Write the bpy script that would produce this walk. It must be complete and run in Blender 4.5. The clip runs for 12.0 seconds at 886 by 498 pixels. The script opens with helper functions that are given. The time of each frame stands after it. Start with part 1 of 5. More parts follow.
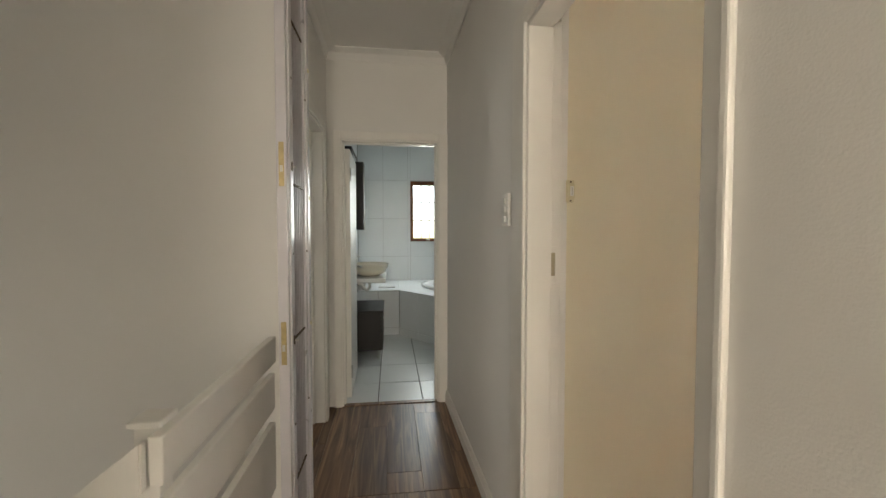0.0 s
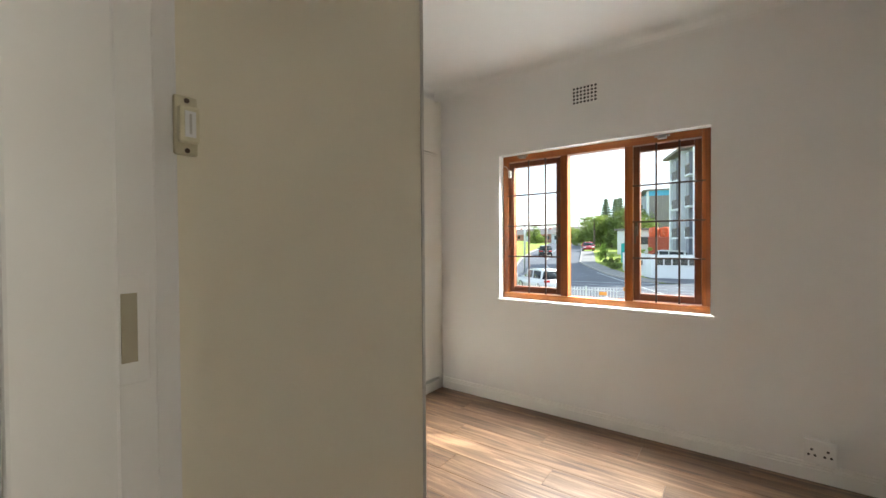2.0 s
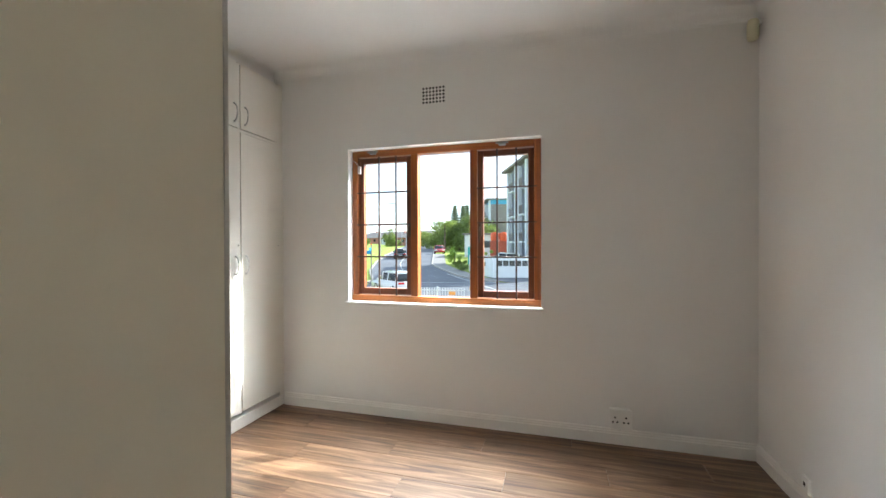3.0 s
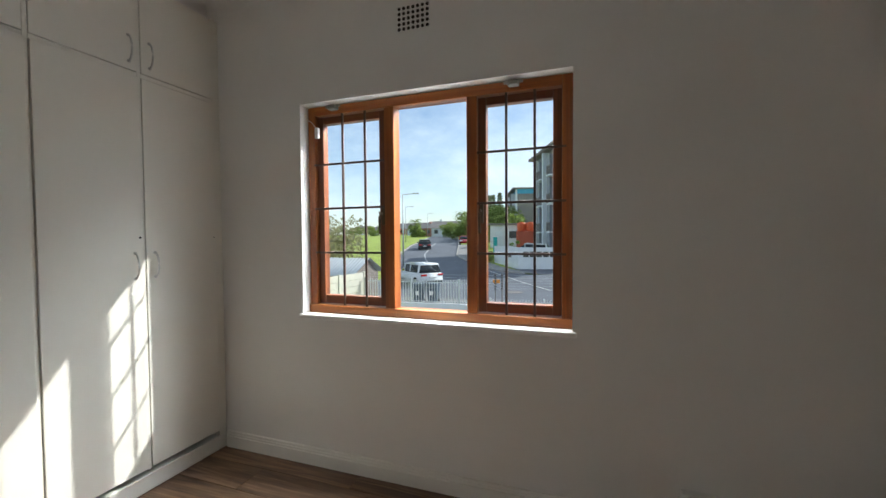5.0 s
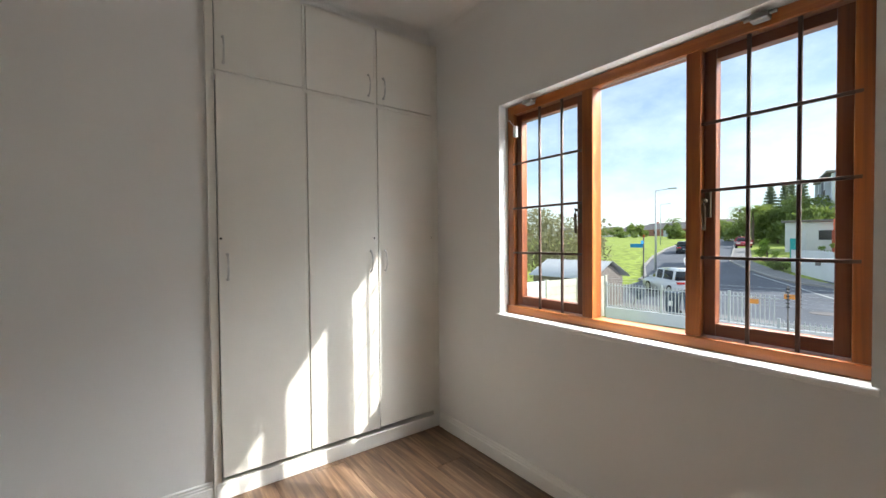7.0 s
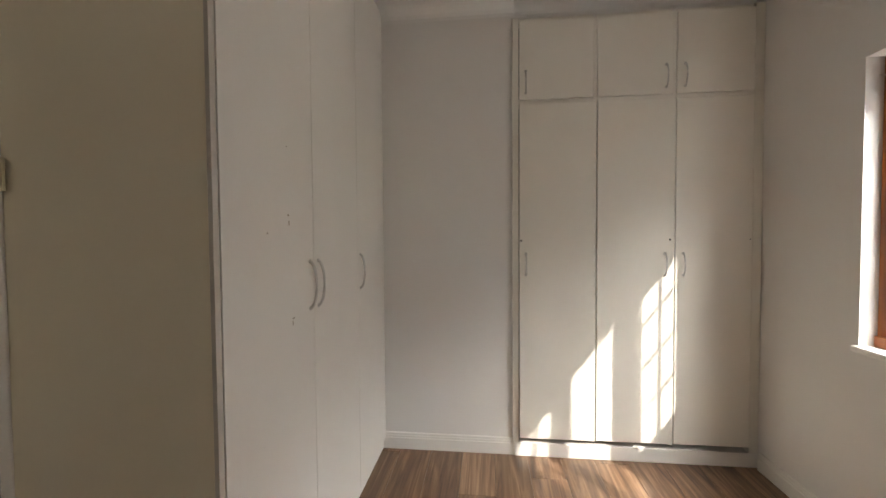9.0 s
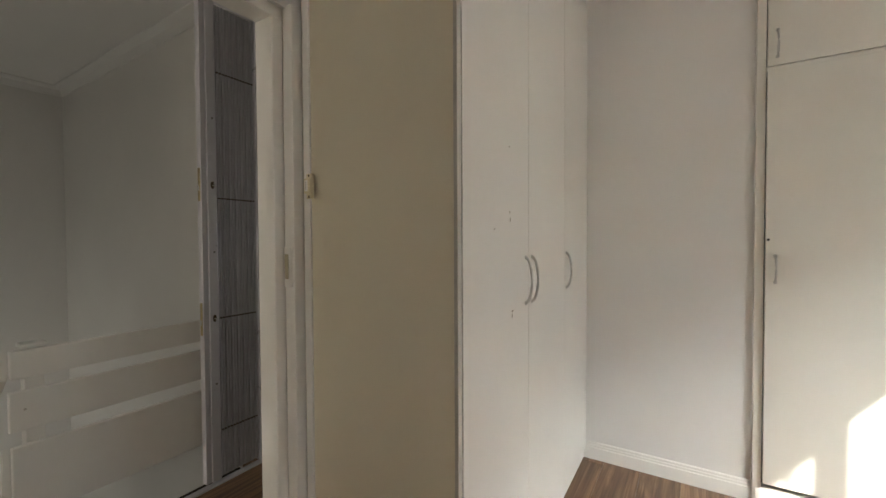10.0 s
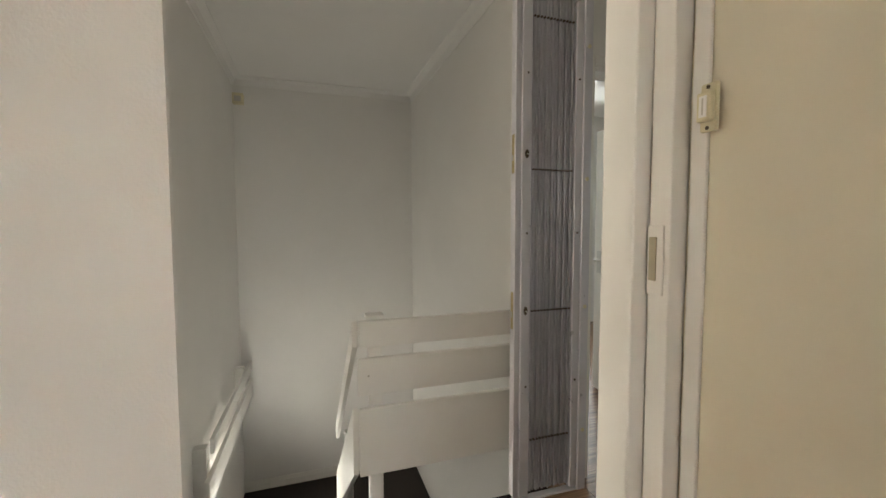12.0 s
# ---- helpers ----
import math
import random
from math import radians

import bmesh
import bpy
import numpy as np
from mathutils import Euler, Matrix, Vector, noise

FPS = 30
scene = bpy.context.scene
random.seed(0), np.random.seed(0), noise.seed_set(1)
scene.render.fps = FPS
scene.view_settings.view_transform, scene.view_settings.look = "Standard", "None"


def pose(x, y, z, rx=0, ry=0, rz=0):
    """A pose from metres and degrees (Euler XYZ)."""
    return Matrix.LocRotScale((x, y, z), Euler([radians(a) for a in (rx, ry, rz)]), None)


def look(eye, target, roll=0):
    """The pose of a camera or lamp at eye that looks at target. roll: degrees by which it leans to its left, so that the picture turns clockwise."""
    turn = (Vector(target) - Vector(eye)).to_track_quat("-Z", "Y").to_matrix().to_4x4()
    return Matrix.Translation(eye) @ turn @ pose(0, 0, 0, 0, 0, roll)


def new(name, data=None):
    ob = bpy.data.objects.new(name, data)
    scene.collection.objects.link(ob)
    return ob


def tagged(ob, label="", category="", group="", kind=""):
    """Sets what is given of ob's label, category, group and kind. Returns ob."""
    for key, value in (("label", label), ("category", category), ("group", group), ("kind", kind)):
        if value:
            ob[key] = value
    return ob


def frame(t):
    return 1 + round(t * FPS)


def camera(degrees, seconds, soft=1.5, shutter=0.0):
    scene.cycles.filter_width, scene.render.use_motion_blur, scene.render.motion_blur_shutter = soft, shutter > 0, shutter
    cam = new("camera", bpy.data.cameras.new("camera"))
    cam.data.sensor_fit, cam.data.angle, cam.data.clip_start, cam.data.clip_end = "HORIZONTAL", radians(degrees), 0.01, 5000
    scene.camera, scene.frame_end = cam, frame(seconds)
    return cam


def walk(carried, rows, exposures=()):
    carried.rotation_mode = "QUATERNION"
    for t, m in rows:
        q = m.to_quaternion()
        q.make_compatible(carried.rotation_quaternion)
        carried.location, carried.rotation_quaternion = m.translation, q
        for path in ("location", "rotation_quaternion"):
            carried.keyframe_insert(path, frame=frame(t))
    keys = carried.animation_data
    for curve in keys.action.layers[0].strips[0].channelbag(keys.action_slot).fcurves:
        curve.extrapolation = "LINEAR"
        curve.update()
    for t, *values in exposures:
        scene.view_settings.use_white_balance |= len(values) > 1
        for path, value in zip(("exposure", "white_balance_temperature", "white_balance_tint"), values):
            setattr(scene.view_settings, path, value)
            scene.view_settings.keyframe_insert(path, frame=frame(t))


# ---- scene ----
cam = camera(95.7, 12.0)
PATH = [
    (0, (0.726, 0.609, 1.331), (0.982, 2.591, 1.255), -0.0),
    (0.5, (0.778, 0.946, 1.331), (1.215, 2.896, 1.27), -0.0),
    (1, (0.916, 1.192, 1.324), (1.785, 2.993, 1.282), -0.1),
    (1.5, (1.046, 1.348, 1.326), (2.317, 2.892, 1.291), -0.3),
    (2, (1.141, 1.406, 1.32), (2.756, 2.585, 1.292), -0.4),
    (2.5, (1.207, 1.456, 1.3), (3.046, 2.24, 1.286), -0.3),
    (3, (1.3, 1.434, 1.292), (3.225, 1.976, 1.276), -0.2),
    (3.2, (1.346, 1.441, 1.291), (3.291, 1.908, 1.271), -0.2),
    (4.8, (2.161, 1.452, 1.296), (4.075, 2.029, 1.246), -0.4),
    (5, (2.233, 1.478, 1.295), (4.117, 2.146, 1.233), -0.4),
    (5.5, (2.397, 1.479, 1.297), (4.199, 2.345, 1.23), -0.5),
    (6, (2.471, 1.453, 1.3), (4.145, 2.546, 1.236), -0.4),
    (6.5, (2.49, 1.411, 1.291), (3.967, 2.758, 1.233), -0.5),
    (7, (2.489, 1.348, 1.282), (3.68, 2.954, 1.239), -0.5),
    (7.2, (2.485, 1.327, 1.286), (3.563, 3.01, 1.248), -0.3),
    (8.8, (2.599, 1.181, 1.337), (2.533, 3.179, 1.271), -0.4),
    (9, (2.586, 1.167, 1.328), (2.366, 3.154, 1.265), -0.4),
    (9.5, (2.54, 1.145, 1.315), (1.921, 3.047, 1.265), -0.1),
    (10, (2.466, 1.125, 1.307), (1.418, 2.828, 1.262), -0.3),
    (10.5, (2.431, 1.101, 1.301), (1.004, 2.502, 1.248), 0.2),
    (11, (2.337, 1.138, 1.286), (0.671, 2.242, 1.235), 0.2),
    (11.5, (2.146, 1.236, 1.278), (0.338, 2.088, 1.214), 0.1),
    (12, (1.913, 1.373, 1.285), (0.018, 2.002, 1.168), -0.1),
]
EXPOSURES = [
    (0.0, 1.75, 7000, 7), (0.6, 1.5, 6800, 6), (1.0, 1.3, 6600, 5), (1.6, 1.15, 6400, 4), (2.5, 1.15, 6100, 4), (3.2, 1.1, 6000, 4),
    (4.8, 0.05, 6000, 4), (5.5, 0.05, 6050, 4), (6.5, 0.35, 6100, 5), (7.2, 0.4, 6200, 7), (8.8, 0.45, 6800, 10), (9.5, 0.55, 6700, 8),
    (10.5, 1.4, 6500, 4), (11.5, 1.75, 6700, 4), (12.0, 1.9, 6700, 5),
]
walk(cam, [(t, look(eye, target, roll)) for t, eye, target, roll in PATH], EXPOSURES)

# ---- light ----
SUN_DIR = Vector((-0.478, 0.627, -0.615))      # the way the sunlight travels
sun = new("sun", bpy.data.lights.new("sun", "SUN"))
sun.data.energy, sun.data.angle, sun.data.color = 5.0, radians(0.6), (1.0, 0.95, 0.87)
sun.rotation_euler = SUN_DIR.to_track_quat("-Z", "Y").to_euler()


def make_world():
    w = bpy.data.worlds.new("sky")
    scene.world = w
    w.use_nodes = True
    n, l = w.node_tree.nodes, w.node_tree.links
    n.clear()
    sky = n.new("ShaderNodeTexSky")
    sky.sky_type, sky.sun_disc = "NISHITA", False
    sky.sun_elevation, sky.sun_rotation = radians(38), math.atan2(-SUN_DIR.x, -SUN_DIR.y)
    sky.dust_density, sky.ozone_density = 0.4, 1.6
    co = n.new("ShaderNodeTexCoord")
    mp = n.new("ShaderNodeMapping")
    mp.inputs["Scale"].default_value = (1.0, 1.0, 2.2)
    l.new(co.outputs["Generated"], mp.inputs["Vector"])
    cl = n.new("ShaderNodeTexNoise")
    cl.inputs["Scale"].default_value, cl.inputs["Detail"].default_value, cl.inputs["Roughness"].default_value = 2.4, 10, 0.62
    l.new(mp.outputs["Vector"], cl.inputs["Vector"])
    rp = n.new("ShaderNodeValToRGB")
    rp.color_ramp.elements[0].position, rp.color_ramp.elements[1].position = 0.32, 0.76
    l.new(cl.outputs["Fac"], rp.inputs["Fac"])
    mx = n.new("ShaderNodeMix")
    mx.data_type = "RGBA"
    mx.inputs[7].default_value = (6.6, 7.2, 7.6, 1)
    l.new(rp.outputs["Color"], mx.inputs[0])
    l.new(sky.outputs["Color"], mx.inputs[6])
    bg = n.new("ShaderNodeBackground")
    bg.inputs["Strength"].default_value = 0.15
    l.new(mx.outputs[2], bg.inputs["Color"])
    out = n.new("ShaderNodeOutputWorld")
    l.new(bg.outputs["Background"], out.inputs["Surface"])


make_world()


def area_lamp(name, eye, target, sx, sy, power, color):
    d = bpy.data.lights.new(name, "AREA")
    d.shape, d.size, d.size_y, d.energy, d.color = "RECTANGLE", sx, sy, power, color
    ob = new(name, d)
    ob.matrix_world = look(eye, target)
    return ob


# area lamps added for daylight; only the bathroom one stands at its window
# unseen fill outside, above the bedroom window, boosting the sky's light indoors
area_lamp("window_fill_above", (4.75, 2.26, 2.75), (3.2, 2.2, 1.0), 1.6, 0.9, 195, (0.97, 0.98, 1.0))
# larger unseen fill, higher and further out, for the same window
area_lamp("window_fill_high", (7.4, 2.26, 5.0), (3.1, 2.2, 1.1), 6.0, 2.2, 360, (0.97, 0.98, 1.0))
# unseen fill outside, below the sill, in place of light off the ground
area_lamp("window_fill_below", (7.2, 2.26, -0.95), (3.0, 2.2, 1.6), 2.6, 1.2, 10, (1.0, 0.93, 0.82))
area_lamp("bathroom_window_daylight", (1.35, 6.90, 1.7), (1.2, 4.5, 1.0), 0.5, 0.9, 4.5, (0.88, 0.95, 1.0))
# added fill in the second bedroom, before its west wall, which has no window
area_lamp("second_bedroom_fill", (-2.4, 4.4, 1.6), (0.0, 3.4, 1.2), 1.2, 1.1, 11, (0.95, 0.97, 1.0))
# added fill floating over the steps, for light from lower down; no window here
area_lamp("stair_fill", (-1.1, 0.92, -0.65), (-1.4, 2.4, 0.6), 0.9, 0.6, 3.3, (1.0, 0.94, 0.87))
# added fill behind the start, before the landing's windowless south wall
area_lamp("landing_fill", (0.6, -2.3, 1.6), (0.5, 2.0, 1.2), 1.0, 1.2, 18, (1.0, 0.91, 0.81))


# ---- materials ----
def mat(name, color, rough=0.6, metal=0.0, var=0.06, scale=6.0, bump=0.0, bscale=120.0, spec=0.5, rnd=0.0, coat=0.0):
    """A Principled material, with two scales of variation in colour and a fine relief."""
    m = bpy.data.materials.new(name)
    m.use_nodes = True
    n, l = m.node_tree.nodes, m.node_tree.links
    p = n["Principled BSDF"]
    p.inputs["Roughness"].default_value, p.inputs["Metallic"].default_value = rough, metal
    p.inputs["Specular IOR Level"].default_value = spec
    p.inputs["Coat Weight"].default_value = coat
    co = n.new("ShaderNodeTexCoord")
    a = n.new("ShaderNodeTexNoise")
    a.inputs["Scale"].default_value, a.inputs["Detail"].default_value = scale, 6
    l.new(co.outputs["Object"], a.inputs["Vector"])
    hsv = n.new("ShaderNodeHueSaturation")
    hsv.inputs["Color"].default_value = (*color, 1)
    mr = n.new("ShaderNodeMapRange")
    mr.inputs["From Min"].default_value, mr.inputs["From Max"].default_value = 0.25, 0.75
    mr.inputs["To Min"].default_value, mr.inputs["To Max"].default_value = 1 - var, 1 + var
    l.new(a.outputs["Fac"], mr.inputs["Value"])
    val = mr.outputs["Result"]
    if rnd:
        oi = n.new("ShaderNodeObjectInfo")
        r = n.new("ShaderNodeMapRange")
        r.inputs["To Min"].default_value, r.inputs["To Max"].default_value = 1 - rnd, 1 + rnd
        l.new(oi.outputs["Random"], r.inputs["Value"])
        mu = n.new("ShaderNodeMath")
        mu.operation = "MULTIPLY"
        l.new(val, mu.inputs[0])
        l.new(r.outputs["Result"], mu.inputs[1])
        val = mu.outputs[0]
    l.new(val, hsv.inputs["Value"])
    l.new(hsv.outputs["Color"], p.inputs["Base Color"])
    rr = n.new("ShaderNodeMapRange")
    rr.inputs["To Min"].default_value, rr.inputs["To Max"].default_value = max(0.02, rough - 0.07), min(1, rough + 0.07)
    l.new(a.outputs["Fac"], rr.inputs["Value"])
    l.new(rr.outputs["Result"], p.inputs["Roughness"])
    if bump:
        b = n.new("ShaderNodeTexNoise")
        b.inputs["Scale"].default_value, b.inputs["Detail"].default_value = bscale, 4
        l.new(co.outputs["Object"], b.inputs["Vector"])
        bp = n.new("ShaderNodeBump")
        bp.inputs["Strength"].default_value, bp.inputs["Distance"].default_value = bump, 0.002
        l.new(b.outputs["Fac"], bp.inputs["Height"])
        l.new(bp.outputs["Normal"], p.inputs["Normal"])
    return m


def wood_mat(name, dark, mid, light, axis, rough=0.35, across=9.0, along=0.7, rnd=0.12, warp=1.2):
    """Wood with streaks along one axis; each piece takes its own stretch of the grain."""
    m = bpy.data.materials.new(name)
    m.use_nodes = True
    n, l = m.node_tree.nodes, m.node_tree.links
    p = n["Principled BSDF"]
    p.inputs["Roughness"].default_value = rough
    co, oi = n.new("ShaderNodeTexCoord"), n.new("ShaderNodeObjectInfo")
    sh = n.new("ShaderNodeVectorMath")
    sh.operation = "MULTIPLY"
    sh.inputs[1].default_value = (37.0, 53.0, 91.0)
    l.new(oi.outputs["Random"], sh.inputs[0])
    ad = n.new("ShaderNodeVectorMath")
    l.new(co.outputs["Object"], ad.inputs[0])
    l.new(sh.outputs[0], ad.inputs[1])
    mp = n.new("ShaderNodeMapping")
    sc = [across, across, across]
    sc[axis] = along
    mp.inputs["Scale"].default_value = sc
    l.new(ad.outputs[0], mp.inputs["Vector"])
    a = n.new("ShaderNodeTexNoise")
    a.inputs["Scale"].default_value, a.inputs["Detail"].default_value, a.inputs["Roughness"].default_value, a.inputs["Distortion"].default_value = 1.0, 8, 0.62, warp
    l.new(mp.outputs["Vector"], a.inputs["Vector"])
    rp = n.new("ShaderNodeValToRGB")
    e = rp.color_ramp.elements
    e[0].position, e[0].color = 0.30, (*dark, 1)
    e[1].position, e[1].color = 0.72, (*light, 1)
    k = e.new(0.5)
    k.color = (*mid, 1)
    l.new(a.outputs["Fac"], rp.inputs["Fac"])
    f = n.new("ShaderNodeTexNoise")
    mp2 = n.new("ShaderNodeMapping")
    sc2 = [160.0, 160.0, 160.0]
    sc2[axis] = 5.0
    mp2.inputs["Scale"].default_value = sc2
    l.new(ad.outputs[0], mp2.inputs["Vector"])
    l.new(mp2.outputs["Vector"], f.inputs["Vector"])
    f.inputs["Scale"].default_value, f.inputs["Detail"].default_value = 1.0, 3
    hs = n.new("ShaderNodeHueSaturation")
    l.new(rp.outputs["Color"], hs.inputs["Color"])
    mr, ro, mu = n.new("ShaderNodeMapRange"), n.new("ShaderNodeMapRange"), n.new("ShaderNodeMath")
    mr.inputs["To Min"].default_value, mr.inputs["To Max"].default_value = 0.82, 1.18
    ro.inputs["To Min"].default_value, ro.inputs["To Max"].default_value = 1 - rnd, 1 + rnd
    mu.operation = "MULTIPLY"
    l.new(f.outputs["Fac"], mr.inputs["Value"])
    l.new(oi.outputs["Random"], ro.inputs["Value"])
    l.new(mr.outputs["Result"], mu.inputs[0])
    l.new(ro.outputs["Result"], mu.inputs[1])
    l.new(mu.outputs[0], hs.inputs["Value"])
    l.new(hs.outputs["Color"], p.inputs["Base Color"])
    bp = n.new("ShaderNodeBump")
    bp.inputs["Strength"].default_value, bp.inputs["Distance"].default_value = 0.25, 0.001
    l.new(f.outputs["Fac"], bp.inputs["Height"])
    l.new(bp.outputs["Normal"], p.inputs["Normal"])
    return m


def glass_mat(name, rough=0.0, tint=(1, 1, 1)):
    m = bpy.data.materials.new(name)
    m.use_nodes = True
    p = m.node_tree.nodes["Principled BSDF"]
    p.inputs["Transmission Weight"].default_value, p.inputs["Roughness"].default_value = 1.0, rough
    p.inputs["IOR"].default_value, p.inputs["Base Color"].default_value = 1.1, (*tint, 1)
    return m


M_WALL = mat("plaster_white", (0.80, 0.785, 0.755), 0.7, var=0.035, scale=1.5, bump=0.32, bscale=210)
M_CEIL = mat("ceiling_paint", (0.80, 0.79, 0.765), 0.8, var=0.02, scale=1.5, bump=0.15, bscale=60)
M_TRIM = mat("gloss_trim_paint", (0.82, 0.80, 0.755), 0.35, var=0.03, scale=5, bump=0.1, bscale=40)
M_CREAM = mat("cream_panel", (0.87, 0.81, 0.645), 0.24, var=0.035, scale=2.2, bump=0.06, bscale=25)
M_CUP = mat("cupboard_paint", (0.80, 0.775, 0.70), 0.42, var=0.035, scale=2.5, bump=0.1, bscale=35)
M_MELA = mat("melamine_white", (0.82, 0.80, 0.75), 0.38, var=0.025, scale=3, bump=0.04, bscale=40)
M_EDGE = mat("grey_edging", (0.56, 0.53, 0.47), 0.5, var=0.08)
# near black: shade of holes and gaps as colour; also plank joints and insulators
M_DARK = mat("dark_gap", (0.03, 0.028, 0.025), 0.8)
M_NICKEL = mat("satin_nickel", (0.62, 0.61, 0.58), 0.32, metal=1.0, var=0.08, scale=30)
M_ZINC = mat("dull_zinc", (0.33, 0.32, 0.30), 0.5, metal=0.8, var=0.15, scale=40)
M_BRASS = mat("old_brass", (0.50, 0.40, 0.22), 0.4, metal=1.0, var=0.2, scale=40)
M_BRONZE = mat("dark_bronze", (0.10, 0.075, 0.05), 0.45, metal=0.7, var=0.2, scale=30)
M_IVORY = mat("ivory_plastic", (0.70, 0.64, 0.44), 0.4, var=0.05, scale=20)
M_PLASTIC = mat("white_plastic", (0.82, 0.81, 0.78), 0.35, var=0.03, scale=20)
M_FLOOR = wood_mat("laminate_brown", (0.048, 0.024, 0.013), (0.160, 0.090, 0.051), (0.33, 0.215, 0.13), 1, rough=0.36, across=17, along=0.9, rnd=0.2, warp=2.2)
M_TEAK_Y = wood_mat("orange_teak_y", (0.16, 0.040, 0.007), (0.30, 0.085, 0.013), (0.42, 0.14, 0.024), 1, rough=0.38, across=16, rnd=0.08)
M_TEAK_Z = wood_mat("orange_teak_z", (0.16, 0.040, 0.007), (0.30, 0.085, 0.013), (0.42, 0.14, 0.024), 2, rough=0.38, across=16, rnd=0.08)
# teak darkened for the casements' shade; plain brown timber on windows 2 and 3
M_BROWN_SHADE_Y = wood_mat("brown_shade_timber_y", (0.075, 0.020, 0.006), (0.14, 0.038, 0.010), (0.22, 0.065, 0.015), 1, rough=0.4, across=16, rnd=0.08)
M_BROWN_SHADE_Z = wood_mat("brown_shade_timber_z", (0.075, 0.020, 0.006), (0.14, 0.038, 0.010), (0.22, 0.065, 0.015), 2, rough=0.4, across=16, rnd=0.08)
M_BAR = mat("burglar_bar_brown", (0.075, 0.040, 0.028), 0.45, var=0.15, scale=30)
M_GLASS = glass_mat("window_glass")
M_FROST = glass_mat("frosted_glass", 0.35)
M_ALU = mat("powder_coated_grey", (0.66, 0.645, 0.68), 0.3, metal=0.25, var=0.04, scale=12)
M_ALU_D = mat("gate_bar_grey", (0.50, 0.49, 0.52), 0.35, metal=0.3, var=0.06, scale=12)
M_TILE = mat("white_wall_tile", (0.76, 0.79, 0.80), 0.32, var=0.03, scale=3, rnd=0.02)
M_FTILE = mat("white_floor_tile", (0.72, 0.74, 0.74), 0.3, var=0.025, scale=5, rnd=0.03)
M_GROUT = mat("grout", (0.40, 0.40, 0.40), 0.9, var=0.1, scale=30)
M_FGROUT = mat("dark_grout", (0.10, 0.095, 0.09), 0.9, var=0.1, scale=30)
M_BLACK = mat("black_wenge", (0.014, 0.011, 0.010), 0.5, var=0.2, scale=14)
M_CERAM = mat("cream_ceramic", (0.80, 0.74, 0.60), 0.1, var=0.02)
M_WHITEC = mat("white_ceramic", (0.84, 0.84, 0.83), 0.1, var=0.02)
M_MIRROR = mat("mirror", (0.9, 0.92, 0.92), 0.02, metal=1.0, var=0.0)
M_STEP = mat("dark_stair_carpet", (0.022, 0.016, 0.013), 0.85, var=0.25, scale=20, bump=0.5, bscale=300)
M_STAIN = mat("adhesive_mark", (0.33, 0.27, 0.19), 0.8, var=0.3, scale=90)


def leaf_mat(name, color, var, scale):
    """Foliage that lets part of the sunlight through."""
    m = mat(name, color, 0.7, var=var, scale=scale)
    n, l = m.node_tree.nodes, m.node_tree.links
    p, out = n["Principled BSDF"], n["Material Output"]
    tr, mx = n.new("ShaderNodeBsdfTranslucent"), n.new("ShaderNodeMixShader")
    tr.inputs["Color"].default_value = (color[0] * 1.5, color[1] * 1.5, color[2], 1)
    mx.inputs[0].default_value = 0.45
    l.new(p.outputs[0], mx.inputs[1])
    l.new(tr.outputs[0], mx.inputs[2])
    l.new(mx.outputs[0], out.inputs["Surface"])
    return m


# outdoors
M_GRASS = mat("grass", (0.27, 0.33, 0.05), 0.9, var=0.6, scale=1.3, bump=0.8, bscale=6)
M_ROAD = mat("asphalt", (0.125, 0.132, 0.15), 0.85, var=0.18, scale=0.4, bump=0.4, bscale=40)
M_PAVE = mat("grey_paving", (0.25, 0.24, 0.23), 0.9, var=0.15, scale=0.8, bump=0.3, bscale=20)
M_KERB = mat("kerb_concrete", (0.36, 0.34, 0.31), 0.9, var=0.15, scale=2)
M_LINE = mat("road_line", (0.55, 0.55, 0.53), 0.8, var=0.2, scale=2)
M_CARW = mat("car_white", (0.80, 0.81, 0.82), 0.2, var=0.01, coat=0.6)
M_CARB = mat("car_black", (0.02, 0.022, 0.028), 0.2, var=0.05, coat=0.6)
M_CARR = mat("car_red", (0.36, 0.035, 0.045), 0.22, var=0.03, coat=0.6)
M_CARG = mat("car_glass", (0.02, 0.024, 0.028), 0.06, var=0.05)
M_TYRE = mat("tyre_rubber", (0.02, 0.02, 0.02), 0.85)
M_RIM = mat("alloy_rim", (0.45, 0.45, 0.46), 0.35, metal=0.8)
M_LAMPR = mat("tail_lamp", (0.45, 0.02, 0.02), 0.2)
M_LAMPW = mat("head_lamp", (0.7, 0.7, 0.7), 0.15)
M_GALV = mat("galvanised_steel", (0.52, 0.54, 0.55), 0.45, metal=0.5, var=0.08)
M_CONC = mat("precast_concrete", (0.60, 0.57, 0.48), 0.85, var=0.1, scale=3, bump=0.3, bscale=40, rnd=0.04)
M_WHITEW = mat("white_boundary_wall", (0.72, 0.73, 0.74), 0.8, var=0.05, scale=1)
M_GREYW = mat("grey_facade", (0.27, 0.28, 0.32), 0.8, var=0.06, scale=0.5)
M_PALEW = mat("pale_facade", (0.68, 0.71, 0.75), 0.8, var=0.05, scale=0.5)
M_BLUE = mat("blue_roof_band", (0.08, 0.33, 0.55), 0.5, var=0.08)
M_ORANGE = mat("orange_tank", (0.62, 0.10, 0.03), 0.45, var=0.1)
M_RUST = mat("red_container", (0.42, 0.09, 0.05), 0.6, var=0.15)
M_BRICK = mat("pink_brick", (0.40, 0.19, 0.15), 0.9, var=0.15, scale=2)
M_ROOF = mat("grey_roof_tiles", (0.20, 0.18, 0.17), 0.85, var=0.2, scale=1.5)
